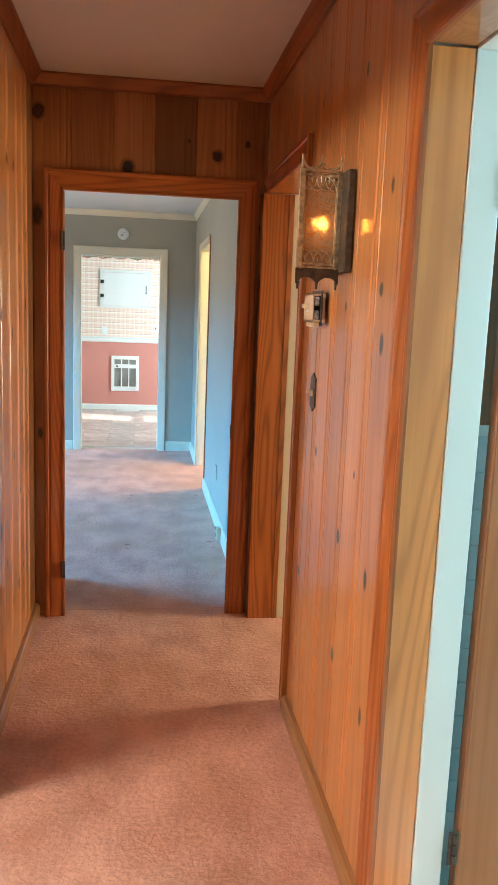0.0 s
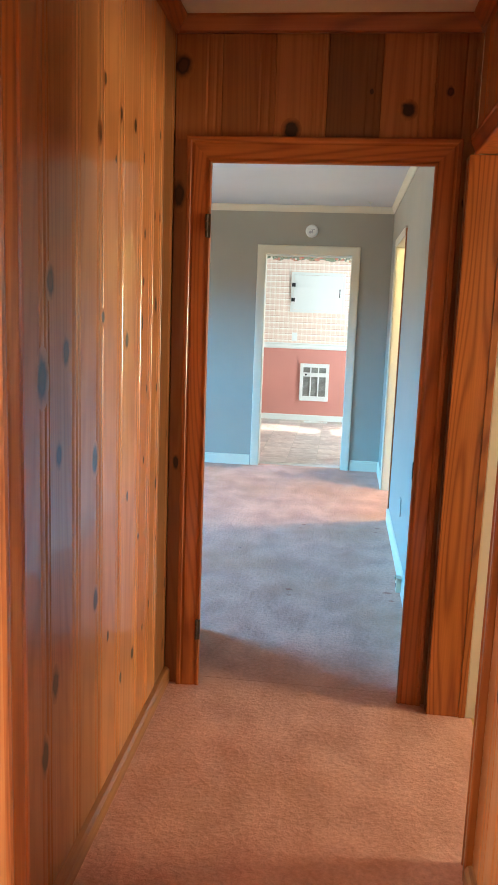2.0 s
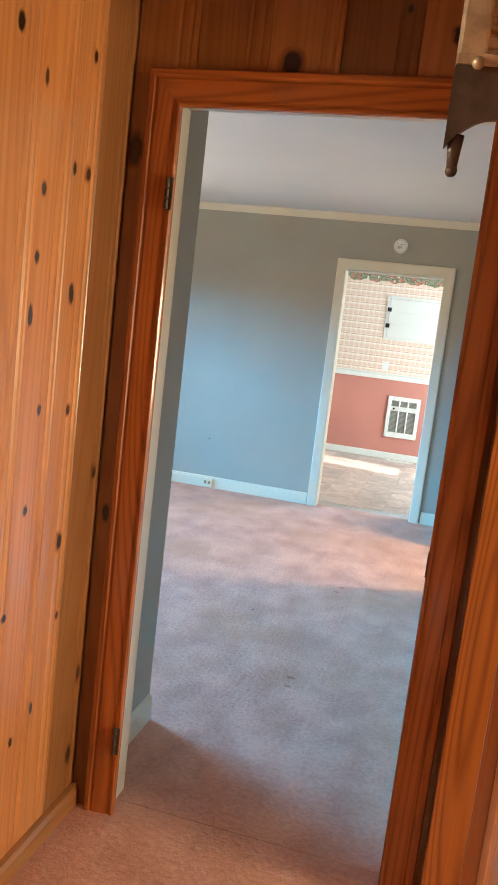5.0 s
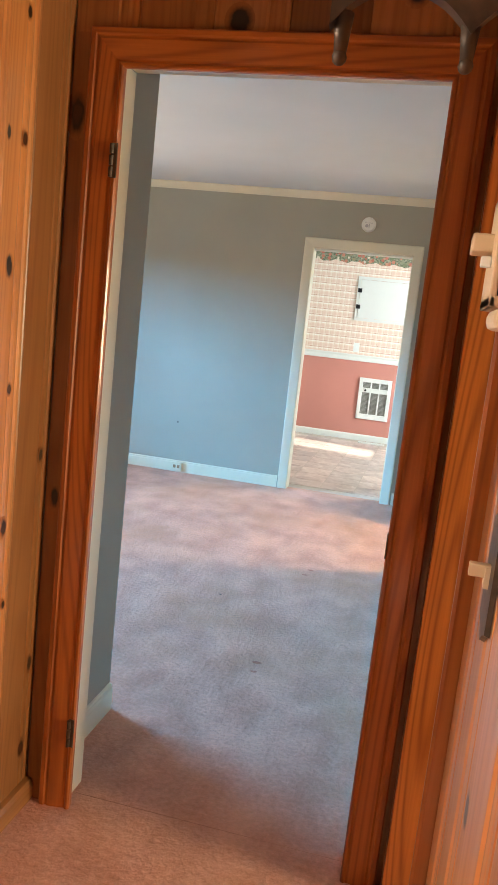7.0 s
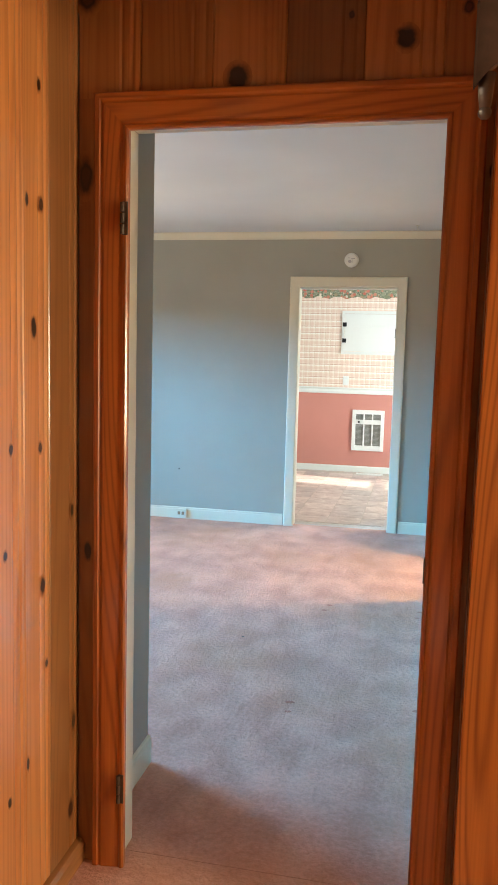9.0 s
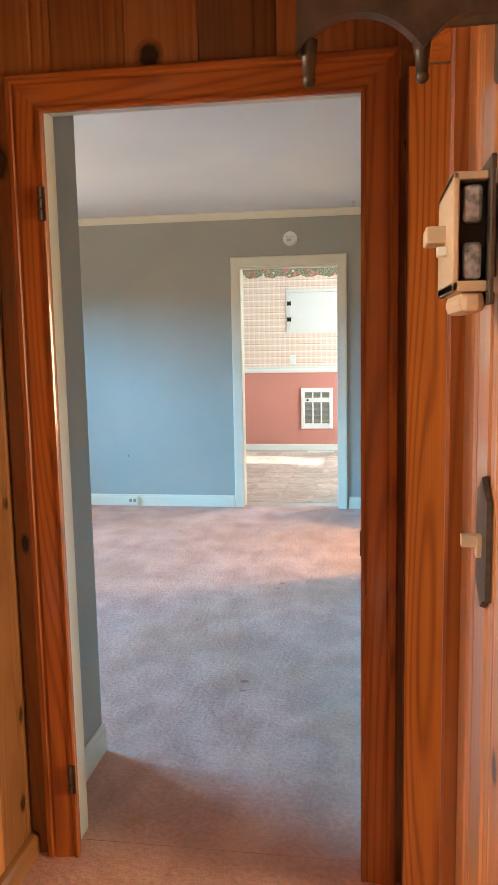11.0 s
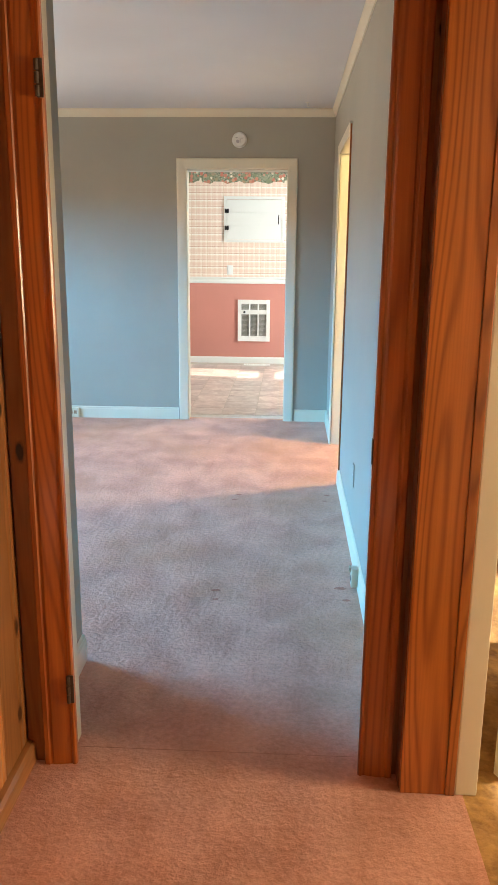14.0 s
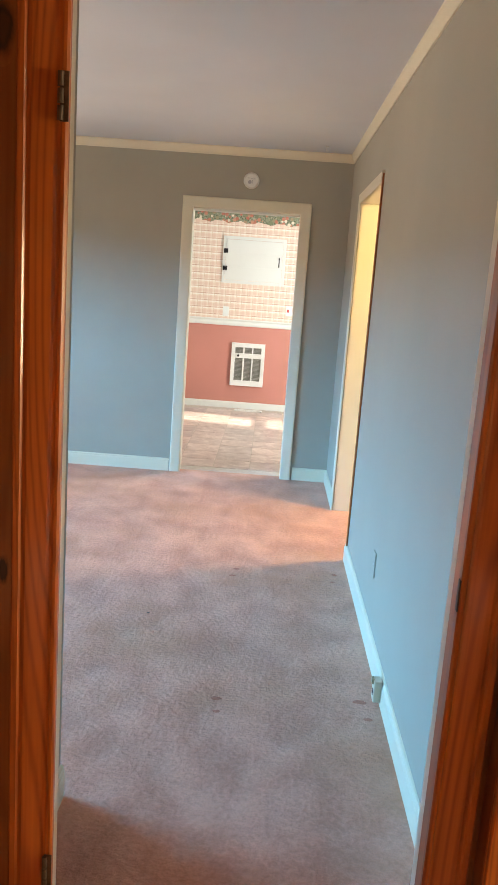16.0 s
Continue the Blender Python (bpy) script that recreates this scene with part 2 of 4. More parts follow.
HALL_L, HALL_R, END_Y = -0.489, 0.58, 3.60
HALL_TOP, ROOM_TOP, ROOM_R, ROOM_Y = 2.512, 2.465, 0.557, 8.19
FACE_S = pose(0, END_Y, 0)                      # walls that face back along the walk
FACE_E = pose(HALL_L, 0, 0, 0, 0, 90)           # the wall that faces east
FACE_W = pose(HALL_R, 0, 0, 0, 0, -90)          # the wall that faces west
HEAD = Matrix(((0, 0, -1, 0), (0, 1, 0, 0), (1, 0, 0, 0), (0, 0, 0, 1)))

# ---- large structure: cores of walls, floors, ceilings ----
structure("floor", boxes((-4.3, 0.72, -2.1, 8.27, -0.12, 0.0)), CARPET, "worn rose-pink wall-to-wall carpet with faint stains", "carpet")
structure("floor_den", boxes((0.72, 3.6, 2.0, 5.5, -0.12, -0.004)), SHAG, "mottled gold and brown shag carpet", "carpet")
structure("ceiling_hall", boxes((HALL_L - 0.1, HALL_R + 0.1, -2.1, END_Y + 0.02, HALL_TOP, HALL_TOP + 0.12)), HALL_CEILING,
          "matt off-white painted hall ceiling", "ceiling")
structure("ceiling_room", boxes((-4.3, ROOM_R + 0.1, 3.73, ROOM_Y + 0.02, ROOM_TOP, ROOM_TOP + 0.12)), CEILING,
          "white painted textured living room ceiling", "ceiling")

wall_hall_left = structure("wall_west", boxes((HALL_L - 0.12, HALL_L - 0.012, -2.1, 1.07, 0, HALL_TOP), (HALL_L - 0.12, HALL_L - 0.012, 2.11, END_Y + 0.012, 0, HALL_TOP),
                                              (HALL_L - 0.12, HALL_L - 0.012, 1.07, 2.11, 2.10, HALL_TOP)), PLASTER,
                           "hall wall clad in knotty varnished pine planks", "wall")
wall_hall_right = structure("wall_east", boxes((HALL_R + 0.012, 0.75, -2.1, 0.64, 0, HALL_TOP), (HALL_R + 0.012, 0.75, 0.64, 1.49, 2.085, HALL_TOP),
                                               (HALL_R + 0.012, 0.75, 1.49, 2.68, 0, HALL_TOP), (HALL_R + 0.012, 0.75, 2.68, 3.545, 2.07, HALL_TOP)), PLASTER,
                            "hall wall clad in knotty varnished pine planks", "wall")
wall_end = structure("wall_north", boxes((-0.62, -0.388, END_Y + 0.012, 3.73, 0, 2.6), (0.482, 0.75, END_Y + 0.012, 3.73, 0, 2.6),
                                         (-0.388, 0.482, END_Y + 0.012, 3.73, 2.055, 2.6)), GREIGE,
                     "pine-clad wall with a cased doorway at the hall's end", "wall")
wall_hall_back = structure("wall_south", boxes((HALL_L - 0.12, 0.75, -2.2, -2.1, 0, 2.6)), PLASTER, "plain wall closing the hall", "wall")

structure("wall_room_east", boxes((ROOM_R, ROOM_R + 0.10, 3.73, 6.38, 0, ROOM_TOP), (ROOM_R, ROOM_R + 0.10, 6.38, 7.42, 2.07, ROOM_TOP),
                                  (ROOM_R, ROOM_R + 0.10, 7.42, ROOM_Y, 0, ROOM_TOP)), GREIGE, "greige painted living room wall with a cased doorway", "wall")
structure("wall_room_north", boxes((-4.3, -0.625, ROOM_Y, ROOM_Y + 0.12, 0, 2.6), (0.215, 2.3, ROOM_Y, ROOM_Y + 0.12, -0.02, 2.6),
                                   (-0.625, 0.215, ROOM_Y, ROOM_Y + 0.12, 2.045, 2.6)), GREIGE, "greige painted wall with a doorway to the kitchen", "wall")
structure("wall_room_west", boxes((-4.32, -4.2, 3.6, 4.85, 0, 2.6), (-4.32, -4.2, 6.65, 8.3, 0, 2.6), (-4.32, -4.2, 4.85, 6.65, 0, 0.7),
                                  (-4.32, -4.2, 4.85, 6.65, 2.0, 2.6)), GREIGE, "greige painted wall with a window opening", "wall")
structure("wall_room_south", boxes((-4.3, -0.62, 3.61, 3.73, 0, 2.6)), GREIGE, "greige painted living room wall", "wall")
wall_stub = structure("wall_stub", boxes((-0.60, -0.478, 3.73, 4.165, 0, ROOM_TOP)), GREIGE, "short greige wall end beside the doorway", "wall")

# kitchen shell
KY = 11.70
KZ = -0.02
structure("kitchen_floor_bed", boxes((-2.4, 2.4, 8.24, KY + 0.1, -0.14, KZ - 0.003)), plain("grout", (0.56, 0.50, 0.44), 0.9), "grey-brown grout bed under the slate tiles", "floor")
structure("kitchen_ceiling", boxes((-2.4, 2.4, 8.31, KY + 0.1, 2.45, 2.57)), CEILING, "white kitchen ceiling", "ceiling")
structure("kitchen_wall_west", boxes((-2.4, -2.3, 8.31, KY + 0.1, -0.1, 2.5)), PLASTER, "plain kitchen side wall", "wall")
structure("kitchen_wall_east", boxes((2.2, 2.32, 8.31, 10.03, -0.1, 2.5), (2.2, 2.32, 10.60, KY + 0.1, -0.1, 2.5), (2.2, 2.32, 10.03, 10.60, -0.1, 0.85),
                                     (2.2, 2.32, 10.03, 10.60, 2.05, 2.5), (2.2, 2.32, 10.03, 10.60, 1.36, 1.395)), PLASTER, "kitchen wall with a double-hung window opening", "wall")

# rooms beside the hall, plain and closed
structure("bath_shell", boxes((0.75, 2.5, -0.32, -0.2, 0, 2.5), (0.75, 2.5, 1.95, 2.0, 0, 2.5), (2.5, 2.6, -0.3, 0.15, 0, 2.5), (2.5, 2.6, 0.95, 2.0, 0, 2.5),
                              (2.5, 2.6, 0.15, 0.95, 0, 1.0), (2.5, 2.6, 0.15, 0.95, 1.95, 2.5), (0.7, 2.6, -0.3, 2.0, 2.45, 2.55), (0.72, 2.6, -0.3, 2.0, -0.1, -0.003)),
          BATH_WALL, "pale blue bathroom walls with a window opening", "wall")
# the last box is an unseen panel that keeps west_sky out of the recess
structure("bedroom_shell", boxes((-3.5, -0.61, -0.42, -0.3, 0, 2.5), (-3.5, -0.61, 3.0, 3.1, 0, 2.5), (-3.5, -3.4, -0.4, 0.05, 0, 2.5), (-3.5, -3.4, 1.45, 3.1, 0, 2.5),
                                 (-3.5, -3.4, 0.05, 1.45, 0, 1.95), (-3.5, -3.4, 0.05, 1.45, 2.40, 2.5), (-3.5, -0.61, -0.4, 3.1, 2.45, 2.55), (-3.49, -3.46, 0.0, 1.5, 1.9, 2.44)),
          PLASTER, "plain bedroom walls with a window recess closed off behind", "wall")
structure("den_shell", boxes((0.75, 3.5, 2.0, 2.1, 0, 2.5), (0.66, 3.5, 5.4, 5.5, 0, 2.5), (3.5, 3.6, 2.0, 2.70, 0, 2.5), (3.5, 3.6, 3.50, 3.90, 0, 2.5), (3.5, 3.6, 4.60, 5.5, 0, 2.5),
                             (3.5, 3.6, 2.70, 3.50, 0, 0.8), (3.5, 3.6, 2.70, 3.50, 1.7, 2.5), (3.5, 3.6, 3.90, 4.60, 0, 0.8), (3.5, 3.6, 3.90, 4.60, 1.7, 2.5), (0.66, 3.6, 2.0, 5.5, 2.45, 2.55)),
          PLASTER, "plain den walls with two window openings", "wall")
structure("side_room_shell", boxes((0.66, 2.9, 5.55, 5.65, 0, 2.5), (2.8, 2.9, 5.6, 8.25, 0, 2.5), (0.66, 2.9, 5.6, 8.25, 2.45, 2.55), (0.72, 2.9, 5.6, 8.25, -0.1, -0.002)),
          PLASTER, "plain walls of the side room", "wall")
structure("ground", boxes((-60, 60, -60, 60, -0.5, -0.3)), paint("dry_lawn", (0.16, 0.13, 0.07), 0.95, 30, 0.5, 0.3), "dry lawn outside", "ground")

# ---- trim profiles ----
CASING = ((0, 0), (0, -0.010), (0.004, -0.015), (0.010, -0.015), (0.014, -0.0115), (0.019, -0.011), (0.025, -0.013), (0.054, -0.018), (0.064, -0.019), (0.069, -0.0165),
          (0.073, -0.0165), (0.077, -0.021), (0.088, -0.021), (0.092, -0.017), (0.092, 0))
WHITE_CASING = ((0, 0), (0, -0.012), (0.006, -0.017), (0.020, -0.018), (0.060, -0.022), (0.074, -0.022), (0.080, -0.017), (0.080, 0))


def mirrored(profile):
    return tuple((-a, b) for a, b in profile)


def tint(value=None):
    t = value if value is not None else random.uniform(0.72, 1.12)
    w = random.uniform(-0.05, 0.05)
    return (t * (1 + w), t, t * (1 - 1.5 * w), 1)


def casing(parent, face, u0, u1, top, profile, material, sides=(True, True), name="casing"):
    """Mitred trim round an opening from u0 to u1 along a wall."""
    obs = []
    if sides[0]:
        obs.append(part(name, extrude(mirrored(profile), 0, top, 0, -1), material, parent, m=face @ pose(u0, 0, 0)))
    if sides[1]:
        obs.append(part(name, extrude(profile, 0, top, 0, 1), material, parent, m=face @ pose(u1, 0, 0)))
    obs.append(part(name, extrude(profile, 0, u1 - u0, -1, 1), material, parent, m=face @ pose(u1, 0, top) @ HEAD))
    for o in obs:
        o.color = tint(random.uniform(0.92, 1.06))
    return obs


# ---- hall: planks ----
PLANKS = {}


def plank(parent, face, u0, u1, z0, z1, shade=None):
    """One knotty pine board with a beaded edge; u runs along the wall."""
    w, h = round(u1 - u0, 3), round(z1 - z0, 3)
    if (w, h) not in PLANKS:
        if w > 0.09:
            top = ((0.0, 0.003), (0.004, 0.0), (w - 0.058, 0.0), (w - 0.051, 0.003), (w - 0.044, 0.0012), (w - 0.036, 0.0006), (w - 0.028, 0.0012),
                   (w - 0.021, 0.003), (w - 0.014, 0.0), (w - 0.004, 0.0), (w, 0.003))
        else:
            top = ((0.0, 0.003), (0.002, 0.0), (w - 0.002, 0.0), (w, 0.003))
        PLANKS[(w, h)] = mesh_from("plank", extrude(top + ((w, 0.012), (0.0, 0.012)), 0, h), PINE)
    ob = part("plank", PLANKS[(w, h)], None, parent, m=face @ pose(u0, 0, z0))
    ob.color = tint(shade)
    ob["u"] = (u0, u1, z0, z1)
    return ob


def plank_row(parent, face, edges, z0, z1, shades=None):
    return [plank(parent, face, a, b, z0, z1, shades[i] if shades else None) for i, (a, b) in enumerate(zip(edges, edges[1:]))]


# board tones differ; all are also lowered for shade on the header
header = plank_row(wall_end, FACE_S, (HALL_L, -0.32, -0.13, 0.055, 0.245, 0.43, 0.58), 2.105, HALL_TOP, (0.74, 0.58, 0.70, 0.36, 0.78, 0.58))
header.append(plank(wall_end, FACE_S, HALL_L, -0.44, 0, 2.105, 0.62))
# darkened in its tint for the shaded recess beside the casing
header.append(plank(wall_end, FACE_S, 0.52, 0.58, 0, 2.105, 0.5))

LEFT_EDGES = (2.172, 2.35, 2.56, 2.75, 2.94, 3.15, 3.30, 3.43, 3.60)
# the three near boards are darker stock; the corner board's tint also holds shade
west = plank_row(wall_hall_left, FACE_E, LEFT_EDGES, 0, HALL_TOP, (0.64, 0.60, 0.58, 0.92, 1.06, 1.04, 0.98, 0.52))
west += plank_row(wall_hall_left, FACE_E, (1.01, 1.20, 1.39, 1.58, 1.78, 1.97, 2.172), 2.162, HALL_TOP)
west += plank_row(wall_hall_left, FACE_E, tuple(round(-2.1 + 0.194 * i, 3) for i in range(16)) + (1.008,), 0, HALL_TOP)
# u runs the other way along the east wall
east = plank_row(wall_hall_right, FACE_W, tuple(-v for v in (2.61, 2.48, 2.345, 2.155, 1.955, 1.755, 1.551)), 0, HALL_TOP, (0.90, 0.92, 1.04, 0.96, 1.08, 1.0))
east += plank_row(wall_hall_right, FACE_W, tuple(-v for v in (3.60, 3.42, 3.22, 3.02, 2.82, 2.61)), 2.13, HALL_TOP)
east += plank_row(wall_hall_right, FACE_W, tuple(-v for v in (1.551, 1.35, 1.15, 0.95, 0.75, 0.578)), 2.148, HALL_TOP)
east += plank_row(wall_hall_right, FACE_W, tuple(-v for v in (0.578, 0.38, 0.18, -0.02, -0.22, -0.42, -0.62, -0.82, -1.02, -1.22, -1.42, -1.62, -1.82, -2.1)), 0, HALL_TOP)


def knot_mesh():
    bm = bmesh.new()
    ring = [bm.verts.new((0.02 * math.cos(a), 0, 0.02 * math.sin(a))) for a in np.linspace(0, 2 * math.pi, 18, endpoint=False)]
    mid = [bm.verts.new((v.co.x * 0.6, -0.0001, v.co.z * 0.6)) for v in ring]
    for i in range(18):
        j = (i + 1) % 18
        bm.faces.new((ring[i], ring[j], mid[j], mid[i]))
    bm.faces.new(mid)
    bmesh.ops.recalc_face_normals(bm, faces=bm.faces)
    return mesh_from("knot", bm, PINE_KNOT)


KNOT = knot_mesh()


def knots(planks, spots):
    """Dark knots on the planks: place along the wall, height, half width in mm, half height in mm."""
    for u, z, w, h in spots:
        for p in planks:
            a = tuple(p["u"])
            if a[0] <= u < a[1] and a[2] <= z < a[3]:
                k = part("knot", KNOT, None, p, m=pose(u - a[0], -0.0003, z - a[2]) @ Matrix.Diagonal((w / 11.5, 1, h / 11.5, 1)))
                k.color = p.color
                break


knots(header, ((-0.462, 2.355, 24, 30), (-0.067, 2.14, 22, 24), (0.34, 2.21, 20, 21), (0.48, 2.27, 10, 13), (-0.468, 1.91, 17, 38), (-0.46, 0.91, 9, 22), (0.21, 2.27, 6, 8),
               (0.555, 1.90, 8, 15)))
knots(west, ((2.76, 2.08, 9, 13), (2.91, 2.03, 8, 15), (3.06, 2.03, 11, 17), (2.72, 1.94, 10, 20), (2.86, 1.90, 6, 10), (3.17, 1.96, 6, 14), (3.38, 2.07, 7, 12),
             (2.36, 1.55, 17, 27), (2.31, 1.34, 23, 42), (2.46, 1.39, 17, 27), (2.75, 1.47, 10, 14), (2.99, 1.40, 13, 20), (3.17, 1.45, 8, 20), (3.19, 1.73, 8, 13)))
knots(west, ((3.35, 1.51, 10, 22), (3.18, 1.58, 8, 12), (3.24, 1.23, 7, 11), (3.38, 1.22, 8, 11), (3.39, 1.80, 8, 13), (3.32, 1.80, 6, 12), (2.41, 1.15, 14, 22), (2.68, 1.09, 18, 32)))
knots(west, ((3.01, 0.91, 9, 14), (3.21, 0.99, 7, 10), (3.39, 0.87, 10, 18), (3.15, 0.74, 8, 9), (3.41, 0.66, 6, 9), (2.69, 0.69, 15, 26), (2.81, 0.53, 8, 14), (3.09, 0.35, 13, 16),
             (2.95, 0.33, 10, 16), (3.22, 0.39, 7, 11), (3.31, 0.44, 6, 14), (3.57, 0.43, 9, 18), (3.56, 1.03, 8, 14), (2.38, 0.59, 18, 30), (2.31, 0.44, 17, 34), (3.55, 0.18, 12, 20)))
knots(east, ((-1.71, 1.58, 12, 14), (-1.68, 1.45, 13, 22), (-2.04, 1.54, 9, 11), (-1.67, 1.82, 9, 14), (-1.69, 0.85, 11, 22), (-1.98, 0.88, 14, 18), (-1.97, 0.52, 14, 17),
             (-1.66, 0.49, 9, 20), (-2.32, 1.07, 9, 14), (-1.85, 1.09, 6, 9), (-2.25, 1.94, 8, 12), (-2.47, 2.19, 8, 12), (-1.95, 2.15, 8, 16), (-2.5, 0.6, 9, 14)))

# hall trim: crown, baseboards, casings, jambs
CROWN_FLAT = ((0, 0), (0, -0.048), (0.008, -0.048), (0.014, -0.040), (0.036, -0.020), (0.044, -0.014), (0.052, -0.012), (0.052, 0))
trim_hall = thing("trim_hall", "orange-stained pine crown moulding and baseboards of the hall", "trim", kind="structure")


def crown(parent, face, u0, u1, top, material, scale=1.0, proud=1.0):
    """Moulding in the angle of wall and ceiling."""
    return part("crown_moulding", extrude(tuple((-p * scale, q * scale * proud) for p, q in CROWN_FLAT), 0, u1 - u0), material, parent,
                m=face @ pose(u1, 0, top) @ HEAD)


for face, a, b in ((FACE_S, HALL_L, HALL_R), (FACE_E, -2.1, END_Y), (FACE_W, -END_Y, 2.1)):
    crown(trim_hall, face, a, b, HALL_TOP - 0.001, PINE_TRIM).color = tint(0.8)
HALL_BASE = ((0, 0), (0, -0.022), (0.050, -0.022), (0.062, -0.014), (0.066, 0))
for face, a, b in ((FACE_E, 2.172, END_Y), (FACE_E, -2.1, 1.008), (FACE_W, -2.60, -1.551), (FACE_W, -0.578, 2.1)):
    part("baseboard", extrude(HALL_BASE, 0, b - a), PINE_BASE, trim_hall, m=face @ pose(b, 0, 0) @ HEAD).color = tint(1.0)

# the doorway at the hall's end
door_1 = thing("door_1", "cased doorway in orange-stained pine with empty hinge leaves", "doorway", kind="structure")
casing(door_1, FACE_S @ pose(0, 0.002, 0), -0.347, 0.444, 2.022, CASING, PINE_TRIM)
part("jamb", boxes((-0.388, -0.349, END_Y + 0.002, 3.612, 0, 2.026), bevel=0.001), PINE_TRIM, door_1).color = tint(0.95)
part("painted_jamb", boxes((-0.388, -0.371, 3.613, 3.728, 0, 2.048), bevel=0.002), CREAM, door_1, "cream painted jamb")
part("jamb", boxes((0.458, 0.482, END_Y + 0.002, 3.700, 0, 2.026), bevel=0.001), PINE_TRIM, door_1).color = tint(0.95)
part("painted_jamb", boxes((0.459, 0.482, 3.701, 3.742, 0, 2.048), bevel=0.002), CREAM, door_1, "cream painted jamb")
part("head_jamb", boxes((-0.349, 0.458, END_Y + 0.002, 3.612, 2.026, 2.055), bevel=0.001), PINE_TRIM, door_1).color = tint(0.95)
part("painted_head_jamb", boxes((-0.371, 0.459, 3.613, 3.728, 2.048, 2.056), bevel=0.002), CREAM, door_1, "cream painted jamb")


def hinge_leaf(parent, m):
    h = part("hinge", boxes((-0.006, 0.010, -0.004, 0.0, -0.042, 0.042), bevel=0.001), DARK_BRONZE, parent, "dark bronze hinge leaf", m)
    bm = bmesh.new()
    for z in (-0.028, 0.0, 0.028):
        cylinder(bm, 0.0055, z - 0.012, z + 0.012, 10, pose(-0.004, -0.006, 0))
    part("knuckle", bm, DARK_BRONZE, h)


for z in (1.80, 0.24):
    hinge_leaf(door_1, pose(-0.355, 3.586, z))
part("strike_plate", boxes((0.4415, 0.4445, 3.589, 3.604, 0.90, 0.965), bevel=0.001), DARK_BRONZE, door_1, "dark bronze strike plate")

# side doorway to the den
door_2 = thing("door_2", "cased pine doorway with its far jamb painted cream", "doorway", kind="structure")
casing(door_2, FACE_W @ pose(0, 0.002, 0), -3.54, -2.695, 2.05, tuple((a * 0.85, b) for a, b in CASING), PINE_TRIM, (False, True))
# tint lowered to 0.55 for the shade in this recess
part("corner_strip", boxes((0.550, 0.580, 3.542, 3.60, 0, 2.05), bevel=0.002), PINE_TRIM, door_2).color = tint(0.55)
part("jamb", boxes((0.552, 0.671, 3.522, 3.545, 0, 2.05), bevel=0.002), PINE_DOORWAY, door_2).color = tint(1.05)
part("door_stop", boxes((0.6712, 0.697, 3.517, 3.545, 0, 2.05), bevel=0.003), PINE_DOORWAY, door_2).color = tint(0.9)
part("painted_jamb", boxes((0.698, 0.757, 3.522, 3.600, 0, 2.05), bevel=0.003), CREAM, door_2, "cream painted jamb")
part("jamb", boxes((0.5795, 0.757, 2.68, 2.698, 0, 2.05), bevel=0.002), PINE_TRIM, door_2).color = tint(0.9)
part("head_jamb", boxes((0.5795, 0.757, 2.70, 3.522, 2.053, 2.07), bevel=0.002), PINE_TRIM, door_2).color = tint(0.95)
structure("wall_den_return", boxes((0.66, 0.757, 3.60, 5.45, 0, 2.5)), PLASTER, "plain den wall", "wall")

# bathroom doorway
door_3 = thing("door_3", "cased pine doorway with white painted inner jamb", "doorway", kind="structure")
casing(door_3, FACE_W @ pose(0, 0.002, 0), -1.469, -0.66, 2.066, tuple((a * 0.89, b) for a, b in CASING), PINE_TRIM)
for y0, y1 in ((1.472, 1.49), (0.64, 0.657)):
    part("jamb", boxes((0.5795, 0.676, y0, y1, 0, 2.066), bevel=0.002), PINE_JAMB, door_3).color = tint(1.15)
    part("painted_jamb", boxes((0.677, 0.752, y0 - 0.003, y1 + 0.003, 0, 2.066), bevel=0.003), WHITE_TRIM, door_3, "white painted jamb")
part("head_jamb", boxes((0.5795, 0.676, 0.66, 1.469, 2.069, 2.085), bevel=0.002), PINE, door_3).color = tint(1.0)
part("painted_head_jamb", boxes((0.677, 0.752, 0.66, 1.469, 2.063, 2.085), bevel=0.002), WHITE_TRIM, door_3, "white painted jamb")

# bedroom doorway
door_4 = thing("door_4", "cased pine doorway to a bright bedroom", "doorway", kind="structure")
casing(door_4, FACE_E @ pose(0, 0.002, 0), 1.09, 2.09, 2.08, tuple((a * 0.89, b) for a, b in CASING), PINE_TRIM)
for y0, y1 in ((1.07, 1.087), (2.093, 2.11)):
    part("jamb", boxes((-0.632, HALL_L - 0.0005, y0, y1, 0, 2.08), bevel=0.002), PINE, door_4).color = tint(1.1)
part("head_jamb", boxes((-0.632, HALL_L - 0.0005, 1.09, 2.09, 2.083, 2.10), bevel=0.002), PINE, door_4).color = tint(1.0)

# living room trim
R_FACE_N = pose(0, ROOM_Y, 0)
R_FACE_E = pose(ROOM_R, 0, 0, 0, 0, -90)
trim_room = thing("trim_room", "cream painted crown moulding and baseboards of the living room", "trim", kind="structure")
crown(trim_room, R_FACE_N, -4.2, ROOM_R, ROOM_TOP - 0.001, CREAM, 1.15, 0.5)
crown(trim_room, R_FACE_E, -ROOM_Y, -3.73, ROOM_TOP - 0.001, CREAM, 1.15, 0.5)
ROOM_BASE = ((0, 0), (0, -0.014), (0.078, -0.014), (0.086, -0.010), (0.092, -0.011), (0.098, -0.006), (0.100, 0))
